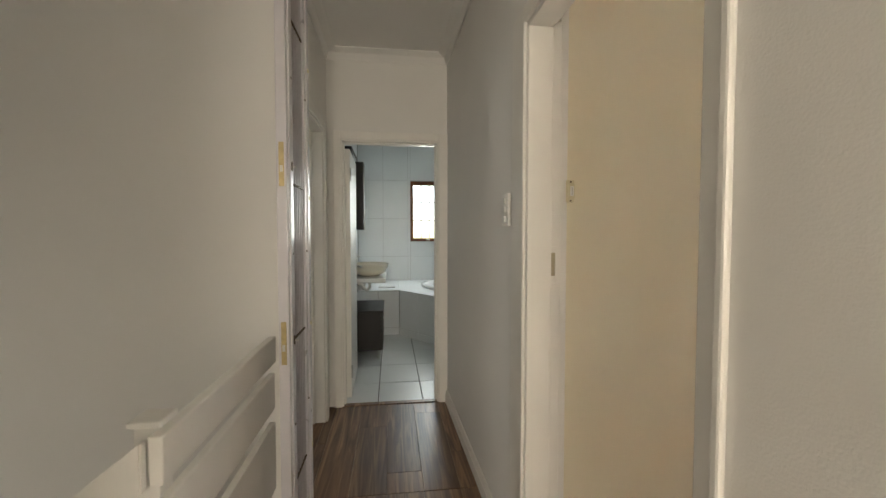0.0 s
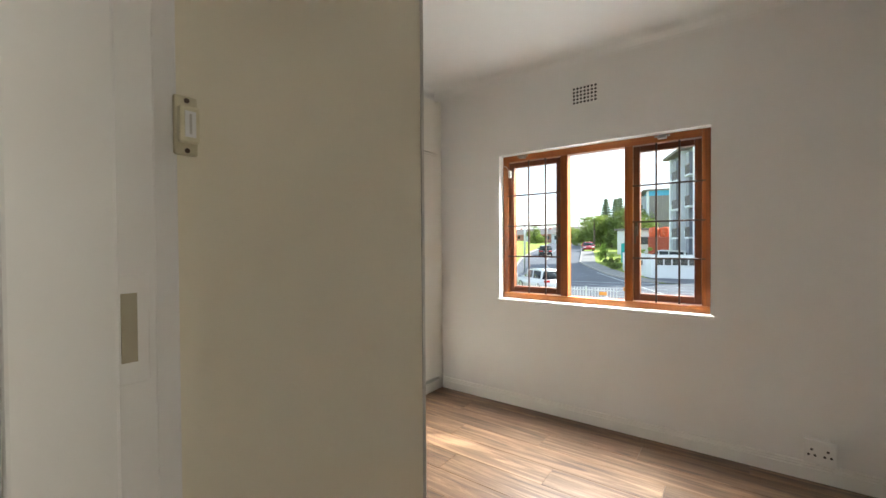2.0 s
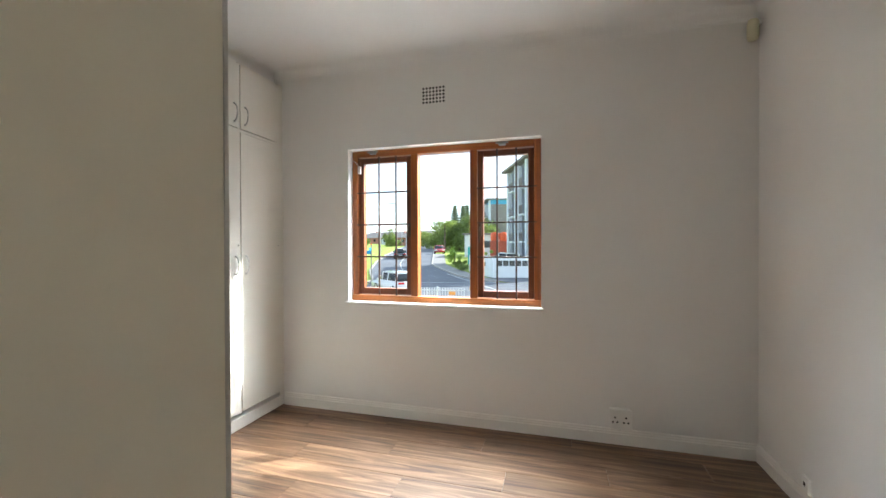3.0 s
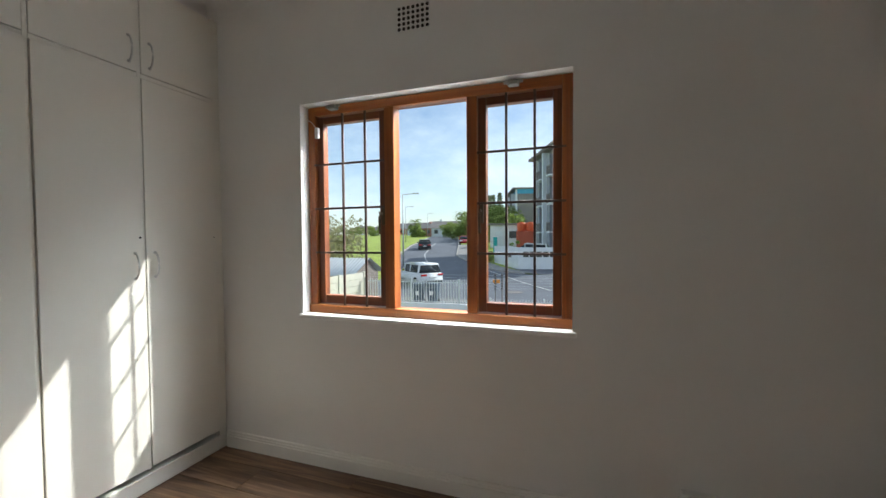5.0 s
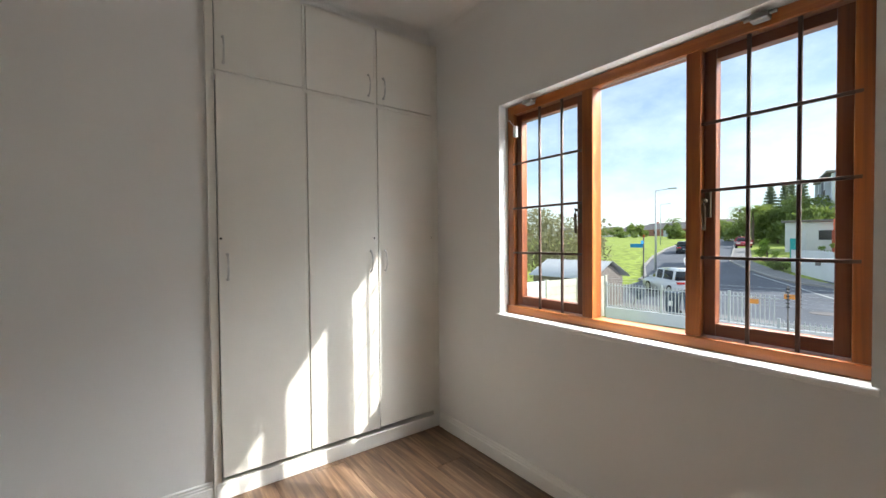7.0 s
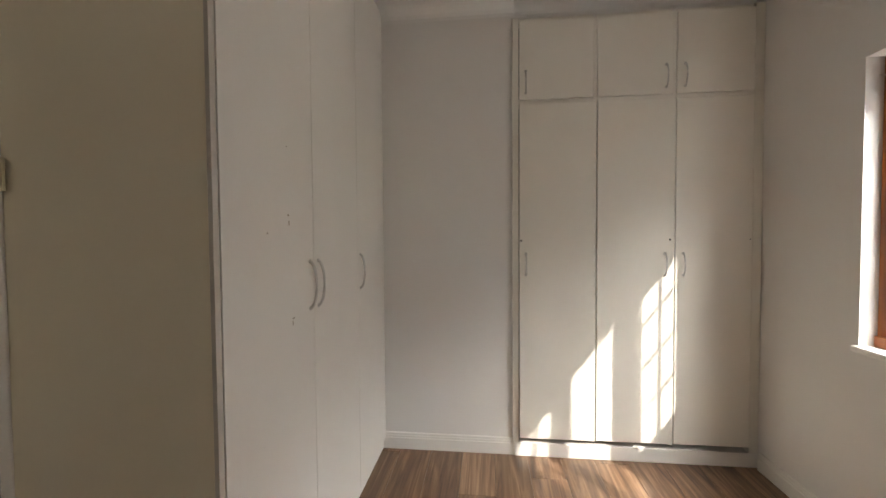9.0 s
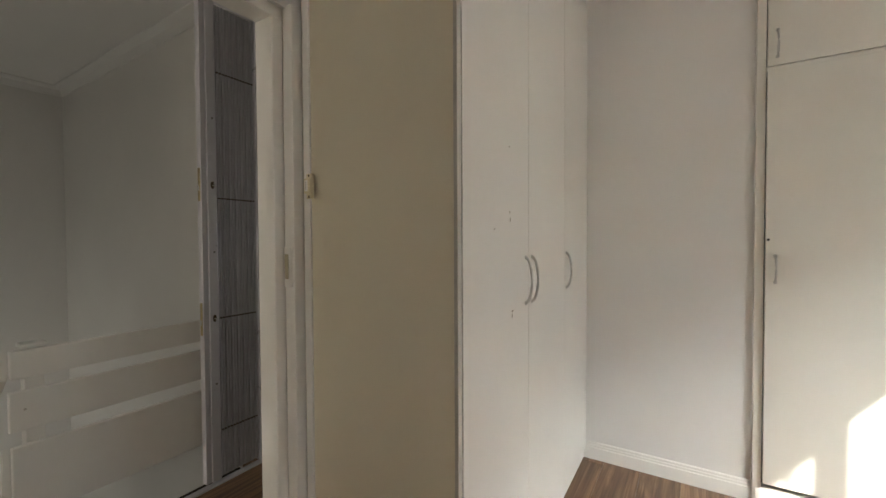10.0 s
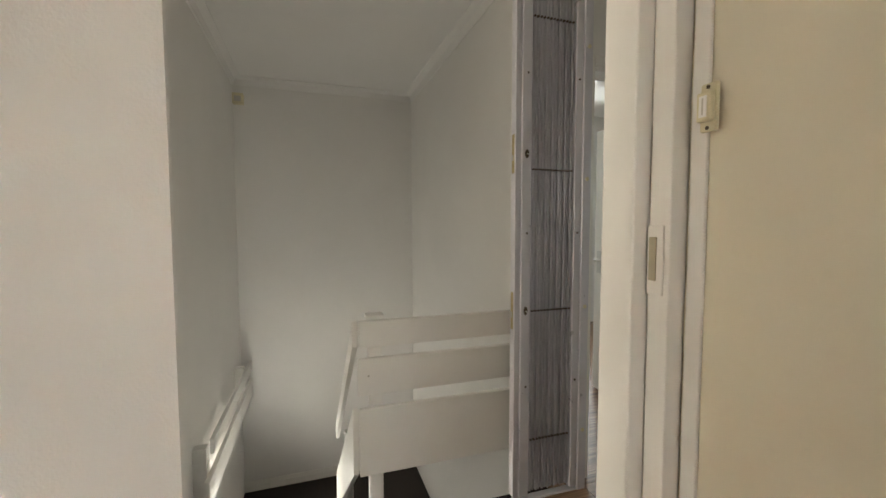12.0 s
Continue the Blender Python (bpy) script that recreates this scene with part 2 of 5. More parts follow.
M_LEAF = leaf_mat("dark_green_leaf", (0.19, 0.24, 0.08), 0.5, 0.7)
M_LEAF2 = leaf_mat("dusty_bush_leaf", (0.26, 0.25, 0.16), 0.45, 1.5)
M_LEAF3 = leaf_mat("pine_leaf", (0.16, 0.20, 0.13), 0.4, 0.7)
M_LEAF4 = leaf_mat("light_green_leaf", (0.20, 0.29, 0.06), 0.4, 1.5)
M_BARK = mat("bark", (0.14, 0.105, 0.075), 0.9, var=0.3, scale=6, bump=0.6, bscale=30)
M_SIGNB = mat("blue_street_sign", (0.05, 0.32, 0.65), 0.4)
M_TEAL = mat("teal_netting", (0.05, 0.40, 0.38), 0.7)


# ---- mesh helpers ----
def box(bm, x0, x1, y0, y1, z0, z1, bev=0.0, seg=2):
    m = Matrix.Translation(((x0 + x1) / 2, (y0 + y1) / 2, (z0 + z1) / 2)) @ Matrix.Diagonal((abs(x1 - x0), abs(y1 - y0), abs(z1 - z0), 1))
    r = bmesh.ops.create_cube(bm, size=1, matrix=m)
    if bev:
        edges = {e for v in r["verts"] for e in v.link_edges}
        bmesh.ops.bevel(bm, geom=list(edges), offset=bev, segments=seg, profile=0.5, affect="EDGES")
    return bm


def cyl(bm, p, q, r, r2=None, n=12):
    p, q = Vector(p), Vector(q)
    d = q - p
    m = Matrix.Translation((p + q) / 2) @ d.to_track_quat("Z", "Y").to_matrix().to_4x4()
    bmesh.ops.create_cone(bm, cap_ends=True, segments=n, radius1=r, radius2=r if r2 is None else r2, depth=d.length, matrix=m)
    return bm


def tube(bm, pts, r, n=8):
    pts = [Vector(p) for p in pts]
    rings = []
    for i, p in enumerate(pts):
        d = pts[min(i + 1, len(pts) - 1)] - pts[max(i - 1, 0)]
        q = d.to_track_quat("Z", "Y")
        rings.append([bm.verts.new(p + q @ Vector((r * math.cos(a), r * math.sin(a), 0))) for a in [2 * math.pi * k / n for k in range(n)]])
    for a, b in zip(rings, rings[1:]):
        for k in range(n):
            bm.faces.new((a[k], a[(k + 1) % n], b[(k + 1) % n], b[k]))
    bm.faces.new(rings[0][::-1])
    bm.faces.new(rings[-1])
    return bm


def prism(bm, outline, z0, z1):
    """An upright prism over a plan outline (counter-clockwise)."""
    a = [bm.verts.new((x, y, z0)) for x, y in outline]
    b = [bm.verts.new((x, y, z1)) for x, y in outline]
    k = len(a)
    for i in range(k):
        bm.faces.new((a[i], a[(i + 1) % k], b[(i + 1) % k], b[i]))
    bm.faces.new(a[::-1])
    bm.faces.new(b)
    return bm


def lathe(bm, profile, n=28, centre=(0, 0, 0), sx=1.0, sy=1.0):
    rings = [[bm.verts.new((centre[0] + sx * r * math.cos(2 * math.pi * k / n), centre[1] + sy * r * math.sin(2 * math.pi * k / n), centre[2] + z)) for k in range(n)] for r, z in profile]
    for a, b in zip(rings, rings[1:]):
        for k in range(n):
            bm.faces.new((a[k], a[(k + 1) % n], b[(k + 1) % n], b[k]))
    return bm


def part(name, bm, material, parent=None, label="", smooth=False):
    """Links a bmesh as one mesh object, under a thing or part where one is given."""
    bmesh.ops.recalc_face_normals(bm, faces=bm.faces)
    me = bpy.data.meshes.new(name)
    bm.to_mesh(me)
    bm.free()
    me.materials.append(material)
    if smooth:
        for f in me.polygons:
            f.use_smooth = True
    ob = new(name, me)
    if parent is not None:
        ob.parent = parent
        ob.matrix_parent_inverse = parent.matrix_world.inverted()
    if label:
        ob["label"] = label
    return ob


def B(*a, **k):
    return box(bmesh.new(), *a, **k)


def thing(name, label, category, at=(0, 0, 0), kind="", group=""):
    ob = new(name)
    ob.empty_display_size = 0.1
    ob.location = at
    bpy.context.view_layer.update()
    return tagged(ob, label, category, group, kind)


def structure(name, bm, material, label, category, smooth=False):
    return tagged(part(name, bm, material, None, "", smooth), label, category, "", "structure")


# ---- structure: walls, floors, ceilings ----
H = 2.70
WX = 4.11             # inner face of the window wall
WY0, WY1, WZ0, WZ1 = 1.53, 2.99, 0.86, 2.04     # bedroom window opening
DY0, DY1, DH = 1.178, 1.968, 2.05                 # bedroom door opening
bm = bmesh.new()
for a in ((WX, WX + 0.155, 0.0, WY0, -2.3, H + 0.2), (WX, WX + 0.155, WY1, 4.4, -2.3, H + 0.2), (WX, WX + 0.155, WY0, WY1, -2.3, WZ0), (WX, WX + 0.155, WY0, WY1, WZ1, H + 0.2)):
    box(bm, *a)
structure("wall_east", bm, M_WALL, "white plastered wall around the timber window", "wall")
structure("wall_south", B(1.31, WX, 0.12, 0.27, -0.2, H + 0.2), M_WALL, "plain white plastered bedroom wall", "wall")
bm = bmesh.new()
for a in ((1.20, 1.31, 0.27, DY0 - 0.046, 0, H), (1.20, 1.31, DY0 - 0.046, DY1 + 0.05, DH + 0.041, H)):
    box(bm, *a)
box(bm, 1.292, 1.31, DY0 - 0.046, 1.203, 0, DH + 0.041)
prism(bm, [(1.20, DY1 + 0.05), (1.31, DY1 + 0.05), (1.31, 3.73), (1.16, 3.73)], 0, H)
structure("wall_west", bm, M_WALL, "white wall with the bedroom doorway", "wall")
bm = bmesh.new()
box(bm, 1.31, 2.745, 3.61, 3.73, 0, H)
box(bm, 2.745, WX, 4.20, 4.32, 0, H)
box(bm, 2.745, WX, 3.66, 4.20, 2.60, H)
structure("wall_north", bm, M_WALL, "white wall beside the built-in cupboard", "wall")
# corridor and landing
bm = bmesh.new()
box(bm, 0.10, 0.25, 3.50, 3.73, 0, H)
box(bm, 0.10, 0.25, 2.45, 2.68, 0, H)
box(bm, 0.10, 0.25, 2.68, 3.50, 2.06, H)
structure("wall_corridor_west", bm, M_WALL, "white corridor wall with an open doorway", "wall")
bm = bmesh.new()
box(bm, 0.10, 0.34, 3.73, 3.85, 0, H)
box(bm, 1.10, 1.31, 3.73, 3.85, 0, H)
box(bm, 0.34, 1.10, 3.73, 3.85, 2.06, H)
structure("wall_corridor_north", bm, M_WALL, "white wall above the bathroom door", "wall")
structure("wall_stair_north", B(-2.42, 0.10, 2.45, 2.57, -2.8, H), M_WALL, "white stairwell wall, lightly scuffed", "wall")
structure("wall_stair_west", B(-2.57, -2.42, 0.4, 2.57, -2.8, H), M_WALL, "white end wall of the stairwell", "wall")
structure("wall_stair_south", B(-2.42, 0.30, 0.56, 0.70, -2.8, H), M_WALL, "white wall along the stairs", "wall")
bm = bmesh.new()
box(bm, 0.16, 0.30, -2.5, 0.56, 0, H)
structure("wall_landing_west", bm, M_WALL, "white landing wall", "wall")
structure("wall_landing_south", B(0.16, 1.31, -2.62, -2.5, 0, H), M_WALL, "white landing wall", "wall")
structure("wall_landing_east", B(1.20, 1.31, -2.5, 0.27, 0, H), M_WALL, "white landing wall", "wall")
# bedroom beyond the corridor
bm = bmesh.new()
box(bm, -2.62, -2.5, 2.57, 6.12, 0, H)
box(bm, -2.5, -1.45, 6.0, 6.12, 0, H)
box(bm, -0.62, 0.10, 6.0, 6.12, 0, H)
box(bm, -1.45, -0.62, 6.0, 6.12, 0, 0.9)
box(bm, -1.45, -0.62, 6.0, 6.12, 2.05, H)
structure("wall_second_bedroom", bm, M_WALL, "white walls of the second bedroom", "wall")
# bathroom shell
bm = bmesh.new()
box(bm, 0.10, 0.20, 3.85, 7.02, 0, 2.80)
box(bm, 2.40, 2.52, 3.85, 7.02, 0, 2.80)
box(bm, 0.10, 1.03, 7.02, 7.16, 0, 2.80)
box(bm, 1.62, 2.52, 7.02, 7.16, 0, 2.80)
box(bm, 1.03, 1.62, 7.02, 7.16, 0, 1.21)
box(bm, 1.03, 1.62, 7.02, 7.16, 2.16, 2.80)
box(bm, 1.31, 2.40, 3.73, 3.85, 0, 2.80)
wall_bath = structure("wall_bathroom", bm, M_GROUT, "bathroom walls lined with large white tiles", "wall")
# unseen lower storey shell, added to keep outdoor light off the stairwell
bm = bmesh.new()
for a in ((-2.75, WX + 0.155, -2.75, -2.62), (-2.75, WX + 0.155, 7.16, 7.28), (-2.75, -2.62, -2.62, 7.16), (WX, WX + 0.155, -2.62, -0.001), (WX, WX + 0.155, 4.401, 7.16)):
    box(bm, *a, -2.6, -0.004)
structure("wall_light_block_below", bm, M_WALL, "unseen white walls below that keep daylight off the stairwell", "wall")
structure("floor_lower_storey", B(-2.62, WX, -2.62, 7.16, -2.5, -2.27), M_FLOOR, "unseen brown floor below that keeps grass-green light off the stairwell", "floor")
bm = bmesh.new()
for a in ((-2.62, 0.159, -2.62, 0.40), (1.311, WX, -2.62, 0.119), (2.521, WX, 4.33, 7.16)):
    box(bm, *a, -0.2, -0.01)
structure("ceiling_light_block_below", bm, M_CEIL, "unseen white slab below that shuts out the sun", "ceiling")
# ceilings
structure("ceiling", B(1.20, WX, 0.12, 4.32, H, H + 0.14), M_CEIL, "white painted bedroom ceiling", "ceiling")
structure("ceiling_corridor", B(-2.62, 1.20, -2.62, 3.85, H, H + 0.14), M_CEIL, "white painted ceiling over landing and stairs", "ceiling")
structure("ceiling_bathroom", B(0.10, 2.52, 3.85, 7.16, 2.80, 2.92), M_CEIL, "white bathroom ceiling", "ceiling")
structure("ceiling_second_bedroom", B(-2.62, 0.10, 3.85, 6.12, H, H + 0.14), M_CEIL, "white ceiling", "ceiling")


def cove(name, pts, r, inside, top=H, coved=True):
    """A plaster cornice along a straight wall line; inside is the unit way into the room."""
    bm = bmesh.new()
    a, b = Vector((*pts[0], 0)), Vector((*pts[1], 0))
    i = Vector((*inside, 0))
    prof = [(0.0, 0.0), (0.0, -r)] + [(r * (1 - math.cos(t)), -r * (1 - math.sin(t))) for t in [math.pi / 2 * k / 6 for k in range(1, 6)]] + [(r, 0.0)]
    if not coved:
        prof = [(0, 0), (0, -r), (0.008, -r), (0.012, -r * 0.8), (r * 0.35, -r * 0.35), (r * 0.8, -0.014), (r, -0.008), (r, 0)]
    va = [bm.verts.new(a + i * u + Vector((0, 0, top + v))) for u, v in prof]
    vb = [bm.verts.new(b + i * u + Vector((0, 0, top + v))) for u, v in prof]
    for k in range(len(prof)):
        j = (k + 1) % len(prof)
        bm.faces.new((va[k], va[j], vb[j], vb[k]))
    bm.faces.new(va)
    bm.faces.new(vb[::-1])
    return structure(name, bm, M_CEIL, "white plaster cornice between wall and ceiling", "cornice")


cove("cornice_east", ((WX, 0.27), (WX, 3.66)), 0.075, (-1, 0))
cove("cornice_south", ((1.31, 0.27), (WX, 0.27)), 0.075, (0, 1))
cove("cornice_north", ((1.31, 3.61), (2.745, 3.61)), 0.075, (0, -1))
cove("cornice_north_cupboard", ((2.745, 3.66), (WX, 3.66)), 0.06, (0, -1))
cove("cornice_west", ((1.31, 0.27), (1.31, 2.04)), 0.075, (1, 0))
cove("cornice_corridor_east", ((1.20, 1.0), (1.16, 3.73)), 0.075, (-1, 0), coved=False)
cove("cornice_corridor_north", ((0.25, 3.73), (1.17, 3.73)), 0.075, (0, -1), coved=False)
cove("cornice_corridor_west", ((0.25, 2.45), (0.25, 3.73)), 0.075, (1, 0), coved=False)
cove("cornice_stair_north", ((-2.42, 2.45), (0.25, 2.45)), 0.075, (0, -1), coved=False)
cove("cornice_stair_west", ((-2.42, 0.70), (-2.42, 2.45)), 0.075, (1, 0), coved=False)
cove("cornice_stair_south", ((-2.42, 0.70), (0.30, 0.70)), 0.075, (0, 1), coved=False)


def skirting(name, a, b, inside, h=0.10, z=0.0):
    """A stepped skirting board along a wall line."""
    bm = bmesh.new()
    pa, pb, i = Vector((*a, z)), Vector((*b, z)), Vector((*inside, 0))
    prof = [(0, 0), (0.016, 0), (0.016, h * 0.68), (0.012, h * 0.72), (0.012, h * 0.82), (0.009, h * 0.86), (0.009, h * 0.95), (0.005, h), (0, h)]
    va = [bm.verts.new(pa + i * u + Vector((0, 0, v))) for u, v in prof]
    vb = [bm.verts.new(pb + i * u + Vector((0, 0, v))) for u, v in prof]
    for k in range(len(prof)):
        j = (k + 1) % len(prof)
        bm.faces.new((va[k], va[j], vb[j], vb[k]))
    bm.faces.new(va)
    bm.faces.new(vb[::-1])
    return structure(name, bm, M_TRIM, "white gloss skirting board", "skirting")


skirting("baseboard_east", (WX, 0.27), (WX, 3.57), (-1, 0))
skirting("baseboard_south", (1.31, 0.27), (WX, 0.27), (0, 1))
skirting("baseboard_north", (1.93, 3.61), (2.745, 3.61), (0, -1))
skirting("baseboard_west", (1.31, 0.27), (1.31, DY0 - 0.07), (1, 0))
skirting("baseboard_corridor", (1.199, 2.116), (1.16, 3.73), (-1, 0))
skirting("baseboard_landing", (1.20, -2.5), (1.20, DY0 - 0.1), (-1, 0))
skirting("baseboard_stair_west", (-2.42, 0.70), (-2.42, 2.45), (1, 0), 0.10, -1.40)

# floor bases
bm = bmesh.new()
box(bm, 0.28, 1.31, -2.5, 3.73, -0.2, -0.012)
box(bm, 1.31, WX, 0.12, 4.2, -0.2, -0.012)
floor = structure("floor", bm, M_DARK, "brown wood-look laminate floor in staggered planks", "floor")
structure("floor_second_bedroom", B(-2.5, 0.25, 2.57, 6.0, -0.2, -0.004), M_FLOOR, "brown laminate floor", "floor")
floor_bath = structure("floor_bathroom", B(0.20, 2.40, 3.76, 7.02, -0.2, -0.006), M_FGROUT, "bathroom floor in large white tiles with dark joints", "floor")
structure("threshold", B(0.36, 1.08, 3.715, 3.765, -0.012, 0.008, bev=0.003), M_FLOOR, "brown threshold strip", "trim")


# ---- doors ----
def door_frame(name, axis, at, a, b, h, t0, t1, far, near=True, wide=0.085, inner=0.012):
    """Painted lining and architraves of an opening from a to b in a wall between t0 and t1."""
    o = thing(name, "white-painted timber door frame", "door frame", kind="structure")

    def bx(n, u0, u1, v0, v1, z0, z1, bev=0.004):
        part(n, B(v0, v1, u0, u1, z0, z1, bev=bev) if axis == "y" else B(u0, u1, v0, v1, z0, z1, bev=bev), M_TRIM, o)
    lo, hi = t0 - 0.012, t1 + 0.012
    bx("jamb", a - 0.045, a, lo, hi, 0, h)
    bx("jamb", b, b + 0.045, lo, hi, 0, h)
    bx("head", a - 0.045, b + 0.045, lo, hi, h, h + 0.04)
    s = lo + (hi - lo) * far
    if far:
        bx("stop", b - 0.014, b, lo + 0.03, s, 0, h - 0.014, 0.003)
        bx("stop", a, a + 0.014, lo + 0.03, s, 0, h - 0.014, 0.003)
        bx("stop", a + 0.014, b - 0.014, lo + 0.03, s, h - 0.014, h, 0.003)
    for s0, s1 in ((t0 - 0.026, t0 - 0.012), (t1 + 0.012, t1 + 0.026)):
        if s0 > t1 and not near:
            continue
        bx("architrave", a - 0.065, a - inner, s0, s1, 0, h + 0.07, 0.005)
        bx("architrave", b + 0.012, b + wide, s0, s1, 0, h + 0.07, 0.005)
        bx("architrave", a - 0.012, b + 0.012, s0, s1, h + 0.012, h + 0.07, 0.005)
    return o


d1 = door_frame("door_1", "y", 0, DY0, DY1, DH, 1.212, 1.278, 0.0, near=False, wide=0.145, inner=0.046)
part("rebate", B(1.291, 1.340, 2.006, 2.049, 0, DH + 0.04, bev=0.003), M_TRIM, d1)
part("rebate_head", B(1.311, 1.318, 1.17, 2.006, DH + 0.03, DH + 0.06, bev=0.003), M_TRIM, d1)
door_frame("door_2", "y", 0, 2.70, 3.47, 2.03, 0.10, 0.25, 0.6)
door_frame("door_3", "x", 0, 0.36, 1.08, 2.03, 3.73, 3.85, 0.6)


def door_leaf(name, label, w, h, m, lever=True):
    o = thing(name, label, "door")
    part("panel", B(0, w, -0.02, 0.02, 0.01, h, bev=0.003), M_TRIM, o)
    if lever:
        for s in (-1, 1):
            hd = part("door_handle", tube(bmesh.new(), [(w - 0.06, s * 0.02, 1.02), (w - 0.06, s * 0.065, 1.02), (w - 0.09, s * 0.07, 1.02), (w - 0.17, s * 0.068, 1.02)], 0.009), M_NICKEL, o, "satin metal lever", True)
            part("rose", B(w - 0.085, w - 0.035, s * 0.02, s * 0.026, 0.92, 1.09, bev=0.002), M_NICKEL, hd)
    for z in (0.22, 1.8):
        part("hinge", cyl(bmesh.new(), (0, -0.024, z - 0.05), (0, -0.024, z + 0.05), 0.007), M_NICKEL, o)
    o.matrix_world = m
    return o


door_leaf("bathroom_door", "white flush bathroom door standing open", 0.70, 2.0, pose(0.385, 3.87, 0.0, 0, 0, 91))
door_leaf("second_bedroom_door", "white flush bedroom door standing open", 0.74, 2.0, pose(0.06, 3.45, 0.0, 0, 0, 176))

# strike plate in the bedroom door jamb
o = thing("strike_plate", "painted-over strike plate let into the door jamb", "strike plate")
part("plate", B(1.293, 1.330, 2.001, 2.006, 1.15, 1.285, bev=0.002), M_TRIM, o)
part("slot", B(1.300, 1.316, 1.9985, 2.0015, 1.178, 1.262), mat("slot_metal", (0.42, 0.37, 0.26), 0.6), o, "recessed latch slot")


# ---- bedroom ----
def bow_handle(parent, base, out, half, rise=0.032, r=0.0045, up=(0, 0, 1)):
    """A bowed metal pull, its feet half above and below base, bowing out."""
    b, o, u = Vector(base), Vector(out), Vector(up)
    pts = [b + u * (half * math.cos(t)) + o * (rise * math.sin(t)) for t in [math.pi * k / 14 for k in range(15)]]
    bm = tube(bmesh.new(), pts, r)
    for s in (-1, 1):
        cyl(bm, b + u * half * s - o * 0.001, b + u * half * s + o * 0.004, 0.008)
    return part("handle", bm, M_NICKEL, parent, "bowed satin-metal handle", True)


# wardrobe with cream side panel
FX = 1.945
w = thing("wardrobe", "tall white melamine wardrobe with cream side panel", "wardrobe", (1.62, 2.8, 0))
part("side_panel", B(1.335, FX - 0.014, 2.050, 2.068, 0.0, H - 0.004, bev=0.001), M_CREAM, w, "glossy cream-painted side panel")
part("cover_strip", B(1.347, 1.379, 2.041, 2.050, 0.0, H - 0.004, bev=0.003), M_TRIM, w)
part("edging", B(FX - 0.014, FX - 0.002, 2.049, 2.070, 0.06, H - 0.006, bev=0.001), M_EDGE, w, "grey edging strip")
part("carcass", B(1.315, FX - 0.024, 2.070, 3.606, 0.06, H - 0.006), M_MELA, w)
part("plinth", B(1.40, FX - 0.012, 2.070, 3.606, 0.0, 0.058, bev=0.002), M_TRIM, w)
seams = (2.072, 2.592, 3.100, 3.606)
for i in range(3):
    d = part("door", B(FX - 0.021, FX, seams[i] + 0.0015, seams[i + 1] - 0.0015, 0.065, H - 0.02, bev=0.0012), M_MELA, w)
    y = (seams[1] - 0.035, seams[1] + 0.035, seams[2] + 0.035)[i]
    bow_handle(d, (FX, y, 1.155), (1, 0, 0), 0.085, 0.026, 0.0055)
for y, z, a, b in ((2.405, 1.40, 0.003, 0.003), (2.41, 1.375, 0.002, 0.007), (2.40, 1.62, 0.002, 0.002), (2.28, 1.34, 0.002, 0.002), (2.43, 1.06, 0.007, 0.002), (2.425, 1.045, 0.002, 0.007)):
    part("adhesive_mark", B(FX - 0.001, FX + 0.0008, y - a, y + a, z - b, z + b), M_STAIN, w)

# built-in cupboard
c = thing("built_in_cupboard", "off-white built-in cupboard with three tall and three top doors", "cupboard", (3.4, 3.7, 0))
CY = 3.600
# near-black core, so the gaps between the doors are coloured as shade
part("carcass", B(2.76, WX - 0.004, 3.66, 4.19, 0.09, 2.59), M_DARK, c)
frame_bm = bmesh.new()
for a in ((2.735, 2.772, 0.02, 2.60), (3.198, 3.216, 0.105, 2.58), (3.630, 3.648, 0.105, 2.58), (4.058, WX - 0.002, 0.02, 2.60)):
    box(frame_bm, a[0], a[1], CY - 0.015, 3.655, a[2], a[3], bev=0.003)
for x0, x1 in ((2.772, 3.198), (3.216, 3.630), (3.648, 4.058)):
    box(frame_bm, x0, x1, CY + 0.001, 3.655, 2.094, 2.132, bev=0.003)
    box(frame_bm, x0, x1, CY + 0.001, 3.655, 2.575, 2.60, bev=0.003)
for x0, x1 in ((2.772, 3.198), (3.216, 3.630), (3.648, 4.058)):
    box(frame_bm, x0, x1, CY - 0.015, CY + 0.0005, 2.1005, 2.1215, bev=0.002)
part("face_frame", frame_bm, M_CUP, c)
part("base_board", B(2.745, WX - 0.004, 3.583, 3.655, 0.0, 0.085, bev=0.004), M_TRIM, c, "white base board")
for i, (x0, x1, hx) in enumerate(((2.775, 3.196, 2.812), (3.218, 3.628, 3.592), (3.650, 4.055, 3.692))):
    swing = (0.012, 0.004, 0.0)[i]
    d = part("door", B(x0, x1, CY - 0.020 - swing, CY - 0.002, 0.118, 2.098, bev=0.002), M_CUP, c)
    bow_handle(d, (hx, CY - 0.020 - swing, 1.160), (0, -1, 0), 0.062, 0.028)
    kx = (2.785, 3.618, 4.045)[i]
    part("keyhole", cyl(bmesh.new(), (kx, CY - 0.0215 - swing, 1.30), (kx, CY - 0.019 - swing, 1.30), 0.006 if i < 2 else 0.003), M_DARK, d)
    d = part("top_door", B(x0, x1, CY - 0.020, CY - 0.002, 2.124, 2.578, bev=0.002), M_CUP, c)
    bow_handle(d, (hx, CY - 0.020, 2.225), (0, -1, 0), 0.062, 0.028)

# timber window with burglar bars
win = thing("window_1", "orange-stained timber window with brown burglar bars", "window", kind="structure")
X0, X1 = WX + 0.065, WX + 0.135
fr = part("window_frame", B(X0, X1, WY0 + 0.002, WY0 + 0.050, WZ0 + 0.045, WZ1 - 0.002, bev=0.004), M_TEAK_Z, win)
